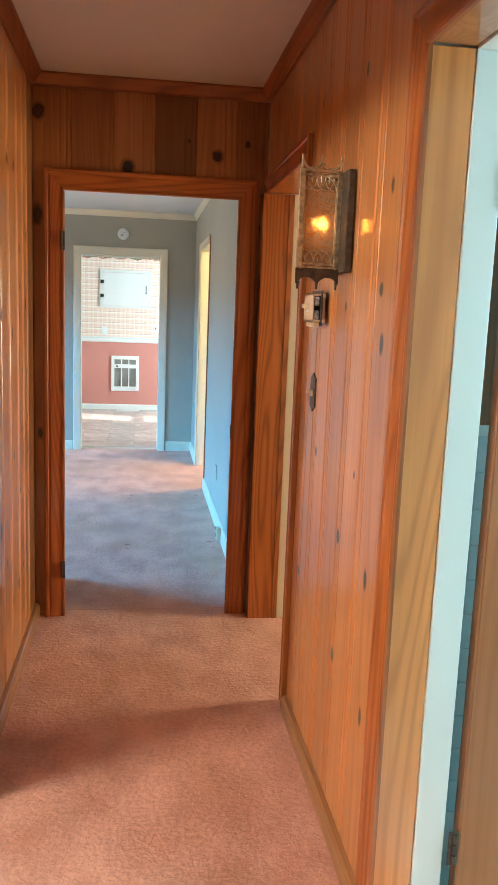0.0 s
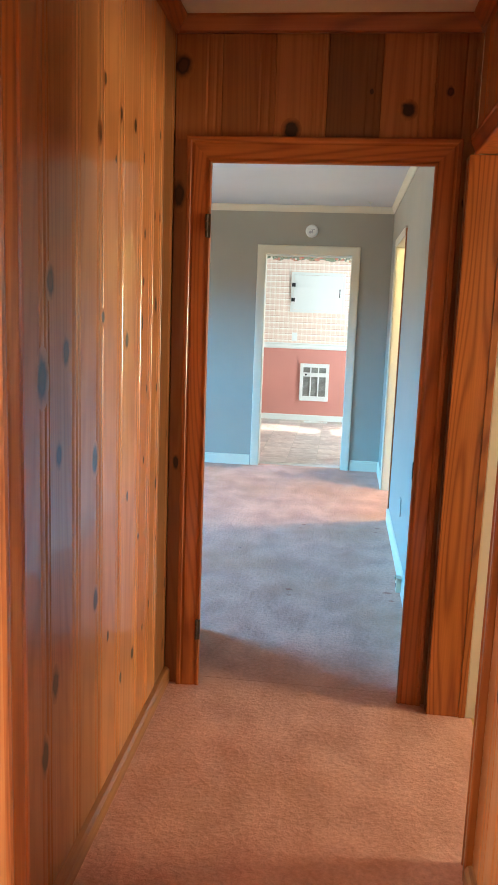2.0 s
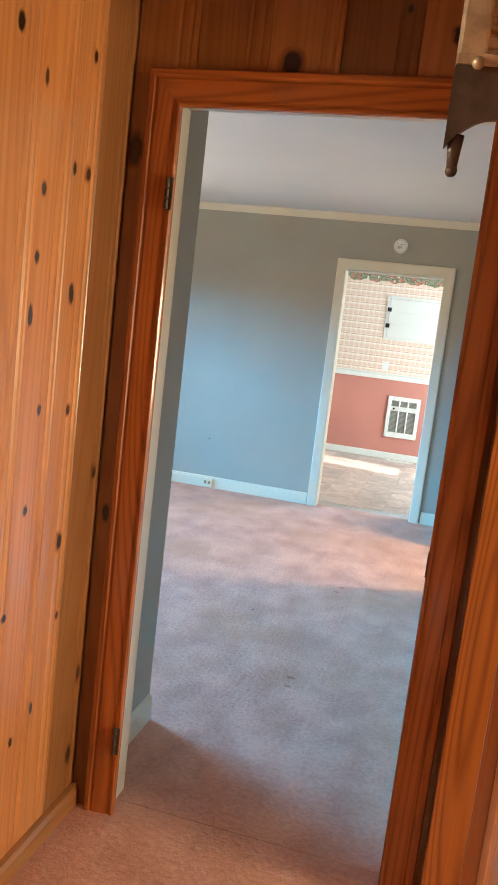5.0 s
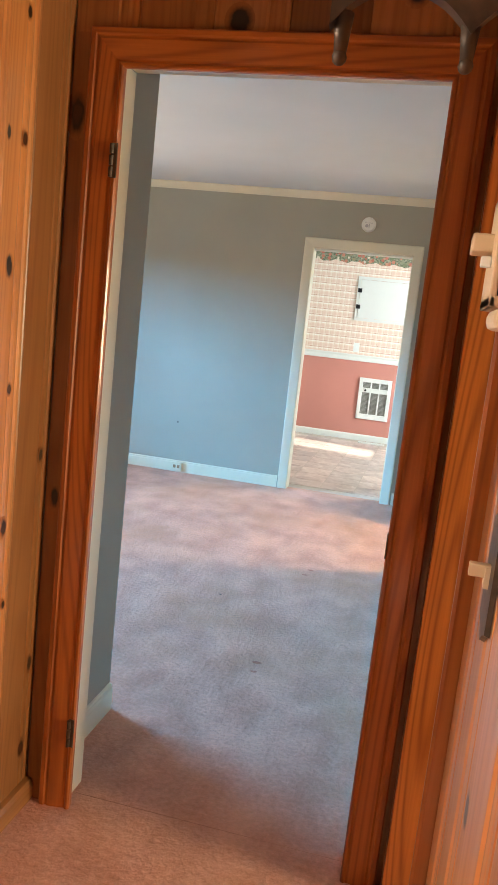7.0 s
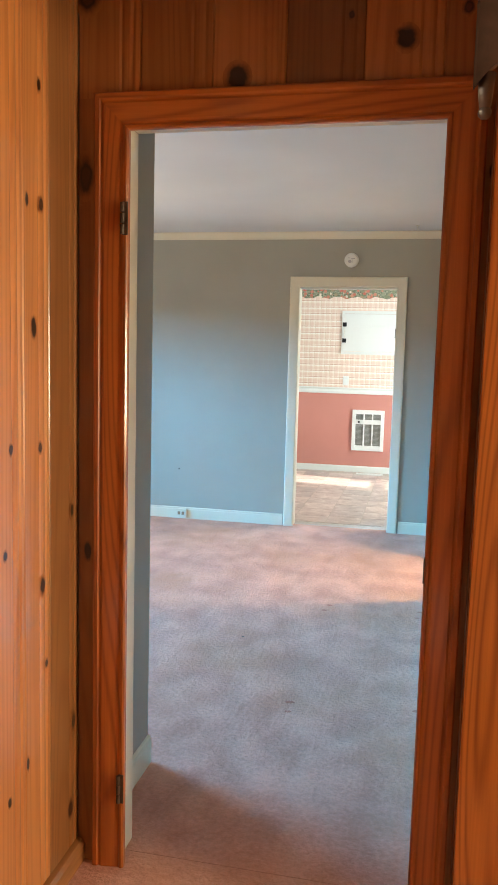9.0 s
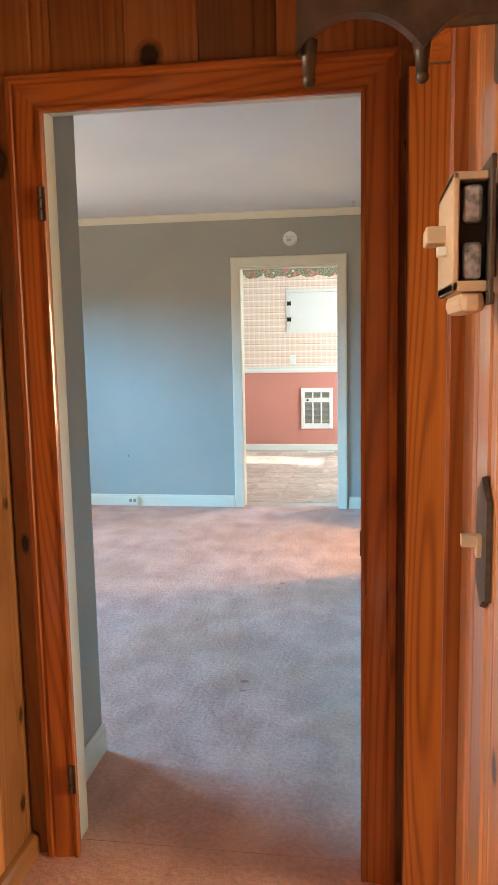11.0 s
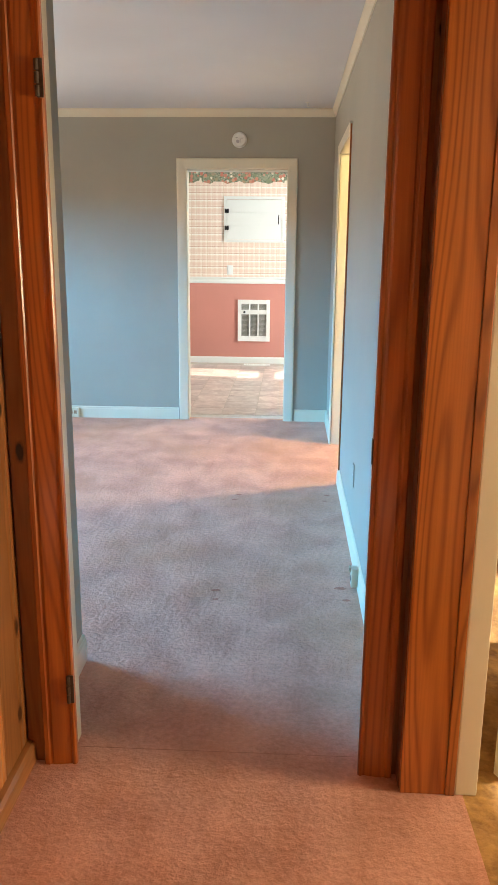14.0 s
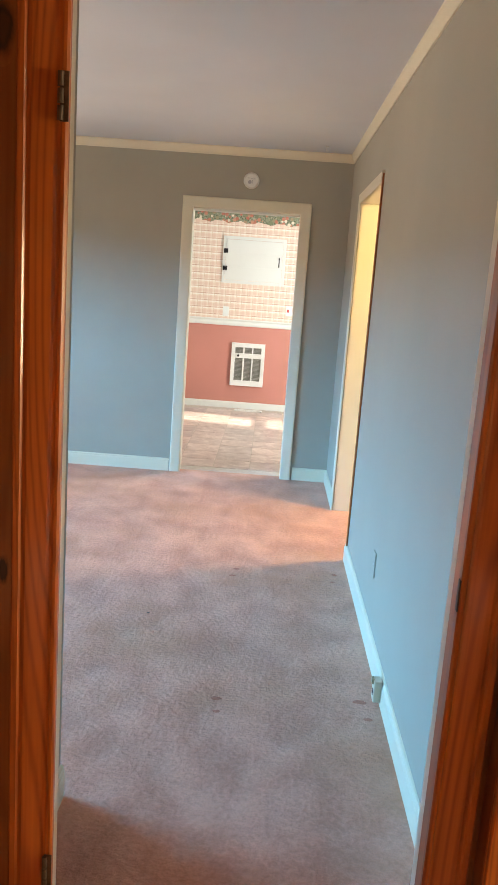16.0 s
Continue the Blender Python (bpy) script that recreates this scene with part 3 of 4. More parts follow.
for face, a, b in ((R_FACE_N, -4.2, -0.692), (R_FACE_N, 0.284, ROOM_R - 0.002), (R_FACE_E, -6.40, -3.75), (R_FACE_E, -ROOM_Y, -7.48),
                   (pose(-0.478, 0, 0, 0, 0, 90), 3.73, 4.165)):
    part("baseboard", extrude(ROOM_BASE, 0, b - a), CREAM, trim_room, m=face @ pose(b, 0, 0) @ HEAD)

door_5 = thing("door_5", "doorway to the kitchen with cream painted casing", "doorway", kind="structure")
casing(door_5, R_FACE_N @ pose(0, 0.002, 0), -0.604, 0.192, 2.022, WHITE_CASING, CREAM)
for x0, x1 in ((-0.625, -0.604), (0.192, 0.215)):
    part("jamb", boxes((x0, x1, ROOM_Y - 0.004, ROOM_Y + 0.125, 0, 2.022), bevel=0.002), CREAM, door_5)
part("head_jamb", boxes((-0.604, 0.192, ROOM_Y - 0.004, ROOM_Y + 0.125, 2.022, 2.045), bevel=0.002), CREAM, door_5)
part("head_stop", boxes((-0.604, 0.192, ROOM_Y + 0.05, ROOM_Y + 0.085, 2.005, 2.022), bevel=0.002), WHITE_TRIM, door_5, "white door stop")

door_6 = thing("door_6", "cream cased doorway glowing warm from the side room", "doorway", kind="structure")
casing(door_6, R_FACE_E @ pose(0, 0.002, 0), -7.40, -6.40, 2.05, tuple((a * 0.75, b * 0.8) for a, b in WHITE_CASING), CREAM, (True, False))
for y0, y1 in ((7.40, 7.42), (6.38, 6.40)):
    part("jamb", boxes((ROOM_R - 0.006, ROOM_R + 0.112, y0, y1, 0, 2.05), bevel=0.002), CREAM, door_6)
part("head_jamb", boxes((ROOM_R - 0.006, ROOM_R + 0.112, 6.40, 7.40, 2.05, 2.07), bevel=0.002), CREAM, door_6)
part("edge_strip", boxes((ROOM_R - 0.009, ROOM_R - 0.0005, 6.352, 6.3795, 0, 2.10), bevel=0.002), PINE_TRIM, door_6, "bare brown wood edge")


# ---- a warm lamp added in the side room, out of sight round the doorway ----
side_data = bpy.data.lights.new("side_room_added_light", "POINT")
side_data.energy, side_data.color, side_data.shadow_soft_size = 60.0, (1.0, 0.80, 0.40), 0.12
new("side_room_added_light", side_data).location = (1.75, 6.9, 2.2)


# ---- kitchen ----
def wallpaper():
    n = Net("plaid_wallpaper")
    g = n.nt.nodes.new("ShaderNodeNewGeometry")
    sep = n.nt.nodes.new("ShaderNodeSeparateXYZ")
    n.nt.links.new(g.outputs["Position"], sep.inputs[0])

    def stripes(sock, period, lo, hi):
        f = n.maths("FRACT", n.maths("DIVIDE", sock, period))
        return n.maths("MULTIPLY", n.maths("GREATER_THAN", f, lo), n.maths("LESS_THAN", f, hi))

    col = n.mix(n.maths("MULTIPLY", stripes(sep.outputs[0], 0.066, 0.0, 0.45), 0.42), (0.87, 0.73, 0.62), (0.74, 0.50, 0.39))
    col = n.mix(n.maths("MULTIPLY", stripes(sep.outputs[2], 0.080, 0.0, 0.40), 0.42), col, (0.74, 0.50, 0.39))
    for axis, period, lo, hi, c in ((0, 0.066, 0.64, 0.70, (0.86, 0.76, 0.66)), (2, 0.080, 0.58, 0.68, (0.95, 0.92, 0.86)),
                                    (2, 0.080, 0.80, 0.86, (0.46, 0.20, 0.13)), (0, 0.066, 0.84, 0.90, (0.62, 0.42, 0.28))):
        col = n.mix(n.maths("MULTIPLY", stripes(sep.outputs[axis], period, lo, hi), 0.75), col, c)
    n.colour(col)
    n.rough(0.7)
    return n.m


def floral():
    n = Net("floral_border_print")
    v = n.world_coords((1, 1, 1))
    vo = n.add("TexVoronoi", Scale=24.0, Randomness=0.85)
    n.nt.links.new(v, vo.inputs["Vector"])
    petals = n.ramp(vo.outputs["Distance"], (0.0, (0.9, 0.9, 0.9)), (0.46, (0.95, 0.95, 0.95)), (0.54, (0, 0, 0)))
    kind = n.nt.nodes.new("ShaderNodeSeparateColor")
    n.nt.links.new(vo.outputs["Color"], kind.inputs[0])
    flower = n.ramp(kind.outputs[0], (0.0, (0.52, 0.13, 0.09)), (0.48, (0.62, 0.26, 0.17)), (0.60, (0.24, 0.24, 0.14)), (0.84, (0.17, 0.20, 0.11)), (0.90, (0.80, 0.70, 0.55)))
    leaf = n.ramp(n.noise(v, 60, 4), (0.36, (0.07, 0.09, 0.05)), (0.52, (0.24, 0.26, 0.17)), (0.68, (0.46, 0.42, 0.31)))
    n.colour(n.mix(petals, leaf, flower))
    n.rough(0.7)
    return n.m


kitchen_wall = structure("kitchen_wall_north", boxes((-2.4, 2.3, KY, KY + 0.1, 0.98, 2.5)), wallpaper(), "kitchen wall with pink and cream plaid wallpaper", "wall")
wainscot = structure("kitchen_wainscot", boxes((-2.4, 2.3, KY - 0.004, KY + 0.1, -0.1, 0.98)), SALMON, "salmon-pink painted lower kitchen wall", "wall")


def border_strip():
    bm = bmesh.new()
    xs = np.arange(-2.3, 2.2, 0.03)
    lo = [2.185 + 0.012 * math.sin(x * 26) + 0.006 * math.sin(x * 61 + 1) for x in xs]
    rows = [[bm.verts.new((x, KY - d, z)) for x, z in zip(xs, zz)] for zz, d in ((lo, 0.003), ([2.31] * len(xs), 0.003))]
    for i in range(len(xs) - 1):
        bm.faces.new((rows[0][i], rows[0][i + 1], rows[1][i + 1], rows[1][i]))
    geo = bmesh.ops.extrude_face_region(bm, geom=list(bm.faces))
    bmesh.ops.translate(bm, verts=[v for v in geo["geom"] if isinstance(v, bmesh.types.BMVert)], vec=(0, 0.004, 0))
    bmesh.ops.recalc_face_normals(bm, faces=bm.faces)
    return bm


part("wallpaper_border", border_strip(), floral(), kitchen_wall, "floral wallpaper border in red, cream and green")
RAIL = ((0, 0), (0, -0.010), (0.010, -0.016), (0.030, -0.018), (0.055, -0.014), (0.066, -0.026), (0.080, -0.026), (0.080, 0))
trim_kitchen = thing("trim_kitchen", "white chair rail and baseboard along the kitchen wall", "trim", kind="structure")
part("chair_rail", extrude(RAIL, 0, 4.5), WHITE_TRIM, trim_kitchen, m=pose(2.2, KY - 0.004, 0.98) @ HEAD)
part("baseboard", extrude(tuple((a * 0.80, b) for a, b in ROOM_BASE), 0, 4.5), WHITE_TRIM, trim_kitchen, m=pose(2.2, KY - 0.004, KZ) @ HEAD)

# hinged wall hatch
hatch = thing("wall_hatch", "white plank hatch door with black hinges set in the wallpapered wall", "cabinet door", pose(-0.224, KY, 1.752))
for x0, x1, z0, z1 in ((-0.372, -0.337, -0.272, 0.272), (0.337, 0.372, -0.272, 0.272), (-0.337, 0.337, 0.237, 0.272), (-0.337, 0.337, -0.272, -0.237)):
    part("frame", boxes((x0, x1, -0.016, 0.004, z0, z1), bevel=0.002), WHITE_TRIM, hatch)
hatch_door = part("door", boxes((-0.334, 0.334, -0.010, 0.002, -0.234, 0.234)), WHITE_TRIM, hatch)
for z0, z1 in ((-0.232, -0.078), (-0.075, 0.079), (0.082, 0.232)):
    part("board", boxes((-0.332, 0.332, -0.019, -0.010, z0, z1), bevel=0.0015), WHITE_TRIM, hatch_door)
for z in (0.10, -0.10):
    h = part("hinge", boxes((-0.362, -0.338, -0.022, -0.016, z - 0.026, z + 0.026), (-0.334, -0.312, -0.024, -0.019, z - 0.026, z + 0.026),
                            (-0.340, -0.332, -0.026, -0.016, z - 0.016, z + 0.016)), BLACK_IRON, hatch, "black iron hinge")
part("handle", boxes((0.292, 0.304, -0.040, -0.034, -0.055, 0.055), (0.290, 0.306, -0.036, -0.019, 0.042, 0.056), (0.290, 0.306, -0.036, -0.019, -0.056, -0.042),
                     bevel=0.002), BLACK_IRON, hatch_door, "black iron handle")

# wall heater with grille
heater = thing("wall_heater", "white metal wall heater with a barred grille", "heater", pose(-0.2165, KY - 0.004, 0.522))
for x0, x1, z0, z1 in ((-0.202, -0.158, -0.26, 0.26), (0.158, 0.202, -0.26, 0.26), (-0.158, 0.158, 0.208, 0.26), (-0.158, 0.158, -0.26, -0.195), (-0.158, 0.158, 0.080, 0.135),
                       (-0.062, -0.045, -0.195, 0.08), (0.045, 0.062, -0.195, 0.08), (-0.062, -0.045, 0.135, 0.208), (0.045, 0.062, 0.135, 0.208)):
    part("frame_bar", boxes((x0, x1, -0.026, -0.004, z0, z1), bevel=0.003), WHITE_PLASTIC, heater)
part("mesh_back", boxes((-0.19, 0.19, -0.008, 0.0, -0.25, 0.25)), plain("grey_heater_back", (0.26, 0.25, 0.22), 0.6), heater, "dark heater interior")
mesh_metal = plain("heater_mesh", (0.40, 0.39, 0.36), 0.5, 0.2)
for i in range(26):
    z = -0.19 + i * 0.0155
    part("louvre", boxes((-0.158, 0.158, -0.016, -0.010, z, z + 0.005)), mesh_metal, heater)
bm = bmesh.new()
cylinder(bm, 0.013, 0, 0.018, 16, pose(-0.118, -0.026, 0.108, 90))
part("knob", bm, BLACK_IRON, heater, "black control knob", smooth=True)


def wall_plate(name, label, category, m, toggle, red=False):
    t = thing(name, label, category, m)
    part("plate", boxes((-0.036, 0.036, -0.006, 0.0, -0.058, 0.058), bevel=0.0025), WHITE_PLASTIC, t)
    if toggle:
        part("toggle", boxes((-0.005, 0.005, -0.016, -0.005, -0.012, 0.012), bevel=0.001), WHITE_PLASTIC, t)
    else:
        for z in (0.022, -0.022):
            part("socket", boxes((-0.016, 0.016, -0.008, -0.005, z - 0.014, z + 0.014), bevel=0.001), WHITE_PLASTIC, t)
    if red:
        part("red_tester", boxes((-0.022, 0.0, -0.020, -0.006, -0.012, 0.020), bevel=0.002), plain("red_plastic", (0.6, 0.06, 0.04), 0.4), t, "small red plastic plug")
    return t


wall_plate("light_switch", "white light switch on the plaid wallpaper", "switch", pose(-0.52, KY, 1.145), True)
wall_plate("outlet", "white outlet with a small red plug", "outlet", pose(0.235, KY, 1.195), False, True)
vent = thing("floor_register", "white louvred floor register beside the baseboard", "vent", pose(-0.165, KY - 0.16, KZ))
part("frame", boxes((-0.165, 0.165, -0.055, -0.040, 0, 0.008), (-0.165, 0.165, 0.040, 0.055, 0, 0.008), (-0.165, -0.15, -0.04, 0.04, 0, 0.008), (0.15, 0.165, -0.04, 0.04, 0, 0.008)),
     WHITE_PLASTIC, vent)
for i in range(12):
    part("slat", boxes((-0.146 + i * 0.025, -0.136 + i * 0.025, -0.04, 0.04, 0.0, 0.006)), WHITE_PLASTIC, vent)

# ---- living room things ----
smoke = thing("smoke_detector", "round white smoke detector on the wall above the doorway", "smoke detector", pose(-0.187, ROOM_Y, 2.236, 90))
bm = bmesh.new()
cylinder(bm, 0.058, 0, 0.012, 40)
part("base", bm, WHITE_PLASTIC, smoke, smooth=False)
bm = bmesh.new()
cylinder(bm, 0.055, 0.012, 0.030, 40, r2=0.047)
part("cover", bm, WHITE_PLASTIC, smoke)
bm = bmesh.new()
cylinder(bm, 0.013, 0.030, 0.033, 20, pose(-0.012, -0.012, 0))
part("test_button", bm, plain("grey_button", (0.45, 0.45, 0.47), 0.4), smoke, "grey test button")
part("slots", boxes((-0.004, 0.030, 0.010, 0.013, 0.030, 0.0312), (0.004, 0.008, -0.024, 0.004, 0.030, 0.0312), (-0.030, -0.012, 0.014, 0.017, 0.030, 0.0312)),
     plain("grey_slot", (0.3, 0.3, 0.32), 0.5), smoke)

box_outlet = thing("baseboard_outlet", "cream surface outlet box on the baseboard", "outlet", pose(-1.59, ROOM_Y - 0.014, 0.052))
part("box", boxes((-0.045, 0.045, -0.030, 0.0, -0.036, 0.036), bevel=0.004), CREAM, box_outlet)
for x in (-0.018, 0.018):
    part("socket", boxes((x - 0.012, x + 0.012, -0.033, -0.029, -0.014, 0.014), bevel=0.001), plain("brown_socket", (0.35, 0.22, 0.13), 0.4), box_outlet, "brown socket")
jack = thing("phone_jack", "cream phone jack box fixed to the baseboard", "jack", pose(ROOM_R - 0.014, 4.83, 0.058))
part("box", boxes((-0.028, 0.0, -0.024, 0.024, -0.042, 0.042), bevel=0.003), CREAM, jack)
part("clip", boxes((-0.036, -0.026, -0.010, 0.018, 0.024, 0.044), bevel=0.002), BRONZE, jack, "brass clip")
part("port", boxes((-0.0295, -0.0275, -0.008, 0.008, -0.020, 0.002)), DARK, jack)
blank = thing("blank_plate", "narrow painted cover plate on the wall", "wall plate", pose(ROOM_R, 5.353, 0.36))
part("plate", boxes((-0.006, 0.0, -0.030, 0.030, -0.055, 0.055), bevel=0.002), GREIGE, blank)
part("screw", boxes((-0.0075, -0.005, -0.003, 0.003, -0.003, 0.003)), STEEL, blank)
# a nail shape put where the painted wall has a small hole
nail = thing("wall_hole_nail", "small dark nail shape marking a hole in the painted wall", "nail", pose(-1.622, ROOM_Y, 0.44, 90))
bm = bmesh.new()
cylinder(bm, 0.002, 0, 0.012, 8)
cylinder(bm, 0.006, 0.012, 0.015, 12)
part("nail", bm, BLACK_IRON, nail)
hook = thing("ceiling_hook", "small white hook in the ceiling beside the moulding", "hook", pose(0.33, 7.9, ROOM_TOP))
bm = bmesh.new()
cylinder(bm, 0.014, -0.006, 0, 16)
cylinder(bm, 0.003, -0.030, -0.006, 8)
box(bm, -0.003, 0.014, -0.003, 0.003, -0.034, -0.028)
part("hook", bm, WHITE_PLASTIC, hook)


# dents and specks in the carpet
def dent_mesh(seed, r):
    rnd = random.Random(seed)
    bm = bmesh.new()
    ring = [bm.verts.new((r * rnd.uniform(0.7, 1.15) * math.cos(a), 0.7 * r * rnd.uniform(0.7, 1.15) * math.sin(a), 0.0006)) for a in np.linspace(0, 2 * math.pi, 14, endpoint=False)]
    c = bm.verts.new((0, 0, 0.0012))
    for i in range(14):
        bm.faces.new((ring[i], ring[(i + 1) % 14], c))
    return bm


part("carpet_seam", boxes((-0.36, 0.445, 3.669, 3.6705, -0.001, 0.0008)), plain("seam", (0.55, 0.25, 0.175), 0.9), bpy.data.objects["floor"], "worn carpet seam")
STAIN = carpet_material("carpet_stain", (0.60, 0.22, 0.15), (0.38, 0.12, 0.075), (0.42, 0.14, 0.07))
for i, (x, y, r) in enumerate(((-0.062, 4.775, 0.020), (-0.055, 4.685, 0.016), (0.471, 4.828, 0.026), (0.49, 4.71, 0.018), (0.472, 6.14, 0.020), (0.455, 6.03, 0.016), (-0.05, 6.12, 0.018), (-0.068, 6.02, 0.020))):
    tagged(part("carpet_dent", dent_mesh(i, r), STAIN, m=pose(x, y, 0.001)), "dark red furniture dent in the carpet", "stain", "furniture dents")
tagged(part("carpet_speck", dent_mesh(40, 0.009), DARK, m=pose(-0.423, 5.472, 0.001)), "tiny dark speck on the carpet", "speck")


# ---- hall things ----
def tube(bm, pts, r, seg=6):
    """A thin bar of round section along a line of points."""
    rings = []
    for i, p in enumerate(pts):
        p = Vector(p)
        way = (Vector(pts[min(i + 1, len(pts) - 1)]) - Vector(pts[max(i - 1, 0)])).normalized()
        side = way.cross(Vector((0, 1, 0)))
        side = side.normalized() if side.length > 1e-4 else Vector((1, 0, 0))
        up = way.cross(side).normalized()
        rings.append([bm.verts.new(p + r * (math.cos(a) * side + math.sin(a) * up)) for a in np.linspace(0, 2 * math.pi, seg, endpoint=False)])
    for a, b in zip(rings, rings[1:]):
        for i in range(seg):
            bm.faces.new((a[i], a[(i + 1) % seg], b[(i + 1) % seg], b[i]))
    bm.faces.new(rings[0][::-1])
    bm.faces.new(rings[-1])
    return bm


def arc(cx, cz, rx, rz, a0, a1, y=0.0, steps=9):
    return [(cx + rx * math.cos(radians(a)), y, cz + rz * math.sin(radians(a))) for a in np.linspace(a0, a1, steps)]


def amber_glass():
    n = Net("amber_ripple_glass")
    v = n.coords((1, 1, 1), offset=False)
    h = n.noise(v, 52, 3, 0.6, 1.4)
    out = n.nt.nodes["Material Output"]
    tr = n.nt.nodes.new("ShaderNodeBsdfTransparent")
    tr.inputs[0].default_value = (1.0, 0.74, 0.42, 1)
    mixer = n.nt.nodes.new("ShaderNodeMixShader")
    n.colour(n.ramp(h, (0.35, (0.62, 0.34, 0.14)), (0.5, (0.90, 0.62, 0.34)), (0.62, (0.98, 0.90, 0.70))))
    n.rough(0.12)
    n.bsdf.inputs["Transmission Weight"].default_value = 0.35
    n.bump(h, 1.0, 0.006)
    n.nt.links.new(n.ramp(h, (0.42, (0.06,) * 3), (0.62, (0.50,) * 3)), mixer.inputs[0])
    n.nt.links.new(n.bsdf.outputs[0], mixer.inputs[1])
    n.nt.links.new(tr.outputs[0], mixer.inputs[2])
    n.nt.links.new(mixer.outputs[0], out.inputs[0])
    return n.m


def glow(name, colour, strength):
    n = Net(name)
    n.bsdf.inputs["Emission Color"].default_value = (*colour, 1)
    n.bsdf.inputs["Emission Strength"].default_value = strength
    n.colour(colour)
    return n.m


AMBER = amber_glass()
sconce = thing("wall_sconce", "gothic bronze wall sconce with amber rippled glass, lit", "wall lamp", pose(0.495, 2.12, 1.773))


def sconce_panel(m):
    """Open gothic frame, 0.12 m wide, facing -y in its own axes."""
    w, z0, z1 = 0.057, -0.130, 0.134
    bm = bmesh.new()
    for s in (-1, 1):
        box(bm, s * (w - 0.002) - 0.008, s * (w - 0.002) + 0.008, -0.006, 0.004, z0, z1, 0.002)
        box(bm, s * (w - 0.009) - 0.003, s * (w - 0.009) + 0.003, -0.003, 0.003, z0 + 0.045, z1 - 0.045)
        for z in (z0 + 0.048, z1 - 0.050):
            box(bm, s * (w - 0.004) - 0.009, s * (w - 0.004) + 0.009, -0.008, 0.004, z, z + 0.005)
    for z in (z0, z0 + 0.010, z1 - 0.012, z1 - 0.002):
        box(bm, -w - 0.006, w + 0.006, -0.007 if z in (z0, z1 - 0.002) else -0.003, 0.004, z, z + 0.006, 0.001)
    for s in (1, -1):
        base = z1 - 0.050 if s == 1 else z0 + 0.050
        for i in range(4):
            cx = -0.0375 + i * 0.025
            for side in (-1, 1):
                tube(bm, [(cx + side * (0.0245 - 0.0245 * math.sin(radians(a)) * 1.0), -0.001, base + s * 0.032 * (1 - math.cos(radians(a))) * 1.0) for a in (0, 18, 36, 54, 72, 90)], 0.0022, 5)
        tube(bm, arc(0, base - s * 0.004, w - 0.010, 0.045, 180 if s == 1 else -180, 0), 0.003, 5)
        for side in (-1, 1):
            tube(bm, arc(side * (w - 0.012), base + s * 0.030, 0.010, 0.010, 0, 360, steps=13), 0.002, 5)
        for i in range(5):
            x = -0.05 + i * 0.025
            tube(bm, [(x, -0.001, base + s * 0.020), (x, -0.001, base + s * 0.040)], 0.0018, 5)
    p = part("panel", bm, BRONZE, sconce, "cast bronze gothic tracery panel", m)
    crest = bmesh.new()
    for cx in (-w / 2, w / 2):
        tube(crest, arc(cx, z1 + 0.034, w / 2, 0.028, 180, 360), 0.0035, 6)
    for cx in (-w, 0, w):
        tube(crest, [(cx, 0, z1 + 0.004), (cx, 0, z1 + 0.030), (cx, 0, z1 + 0.042)], 0.003, 6)
    part("crest", crest, BRONZE, p, "spiked bronze cresting")
    skirt = bmesh.new()
    xs = np.linspace(-w - 0.006, w + 0.006, 49)
    drop = [0.025 + 0.018 * abs((abs(x) / (w + 0.006)) * 2 - 1) ** 2.3 for x in xs]
    rows = [[skirt.verts.new((x, y, z0 - d)) for x, d in zip(xs, dd)] for y, dd in ((-0.005, [0.0] * 49), (-0.005, drop), (0.004, drop), (0.004, [0.0] * 49))]
    for r0, r1 in zip(rows, rows[1:] + rows[:1]):
        for i in range(48):
            skirt.faces.new((r0[i], r0[i + 1], r1[i + 1], r1[i]))
    bmesh.ops.recalc_face_normals(skirt, faces=skirt.faces)
    # backlit shade of skirt and feet is put into a darker bronze
    part("skirt", skirt, DARK_BRONZE, p, "scalloped bronze skirt, darkened as backlit")
    for cx in (-w, 0, w):
        tip = bmesh.new()
        cylinder(tip, 0.0030, z0 - 0.053, z0 - 0.036, 10, pose(cx, 0, 0), 0.0048)
        bmesh.ops.create_uvsphere(tip, u_segments=10, v_segments=6, radius=0.0036, matrix=pose(cx, 0, z0 - 0.055))
        part("foot", tip, DARK_BRONZE, p, smooth=True)
        nub = bmesh.new()
        bmesh.ops.create_uvsphere(nub, u_segments=10, v_segments=6, radius=0.0036, matrix=pose(cx * 0.9, -0.007, z0 + 0.001))
        part("nub", nub, BRONZE, p, "bright brass stud", smooth=True)
    part("glass", boxes((-w + 0.004, w - 0.004, 0.003, 0.006, z0 + 0.008, z1 - 0.010)), AMBER, p, "amber rippled glass")
    return p


sconce_panel(pose(0, -0.060, 0, 0, 0, 6))
part("rear_plate", boxes((0.0, 0.060, 0.052, 0.056, -0.122, 0.118)), DARK_BRONZE, sconce)
part("cap", boxes((-0.040, 0.060, -0.056, 0.056, 0.112, 0.118), bevel=0.002), DARK_BRONZE, sconce, "dark bronze cap")
part("backplate", boxes((0.0605, 0.0835, -0.125, 0.125, -0.140, 0.135), bevel=0.004), DARK_BRONZE, sconce, "dark bronze backplate")
part("arm", boxes((0.0, 0.062, -0.010, 0.010, -0.090, -0.078), bevel=0.002), DARK_BRONZE, sconce)
bm = bmesh.new()
cylinder(bm, 0.012, -0.078, -0.030, 14, pose(0.02, 0, 0))
part("candle_socket", bm, IVORY, sconce, "ivory candle socket")
bm = bmesh.new()
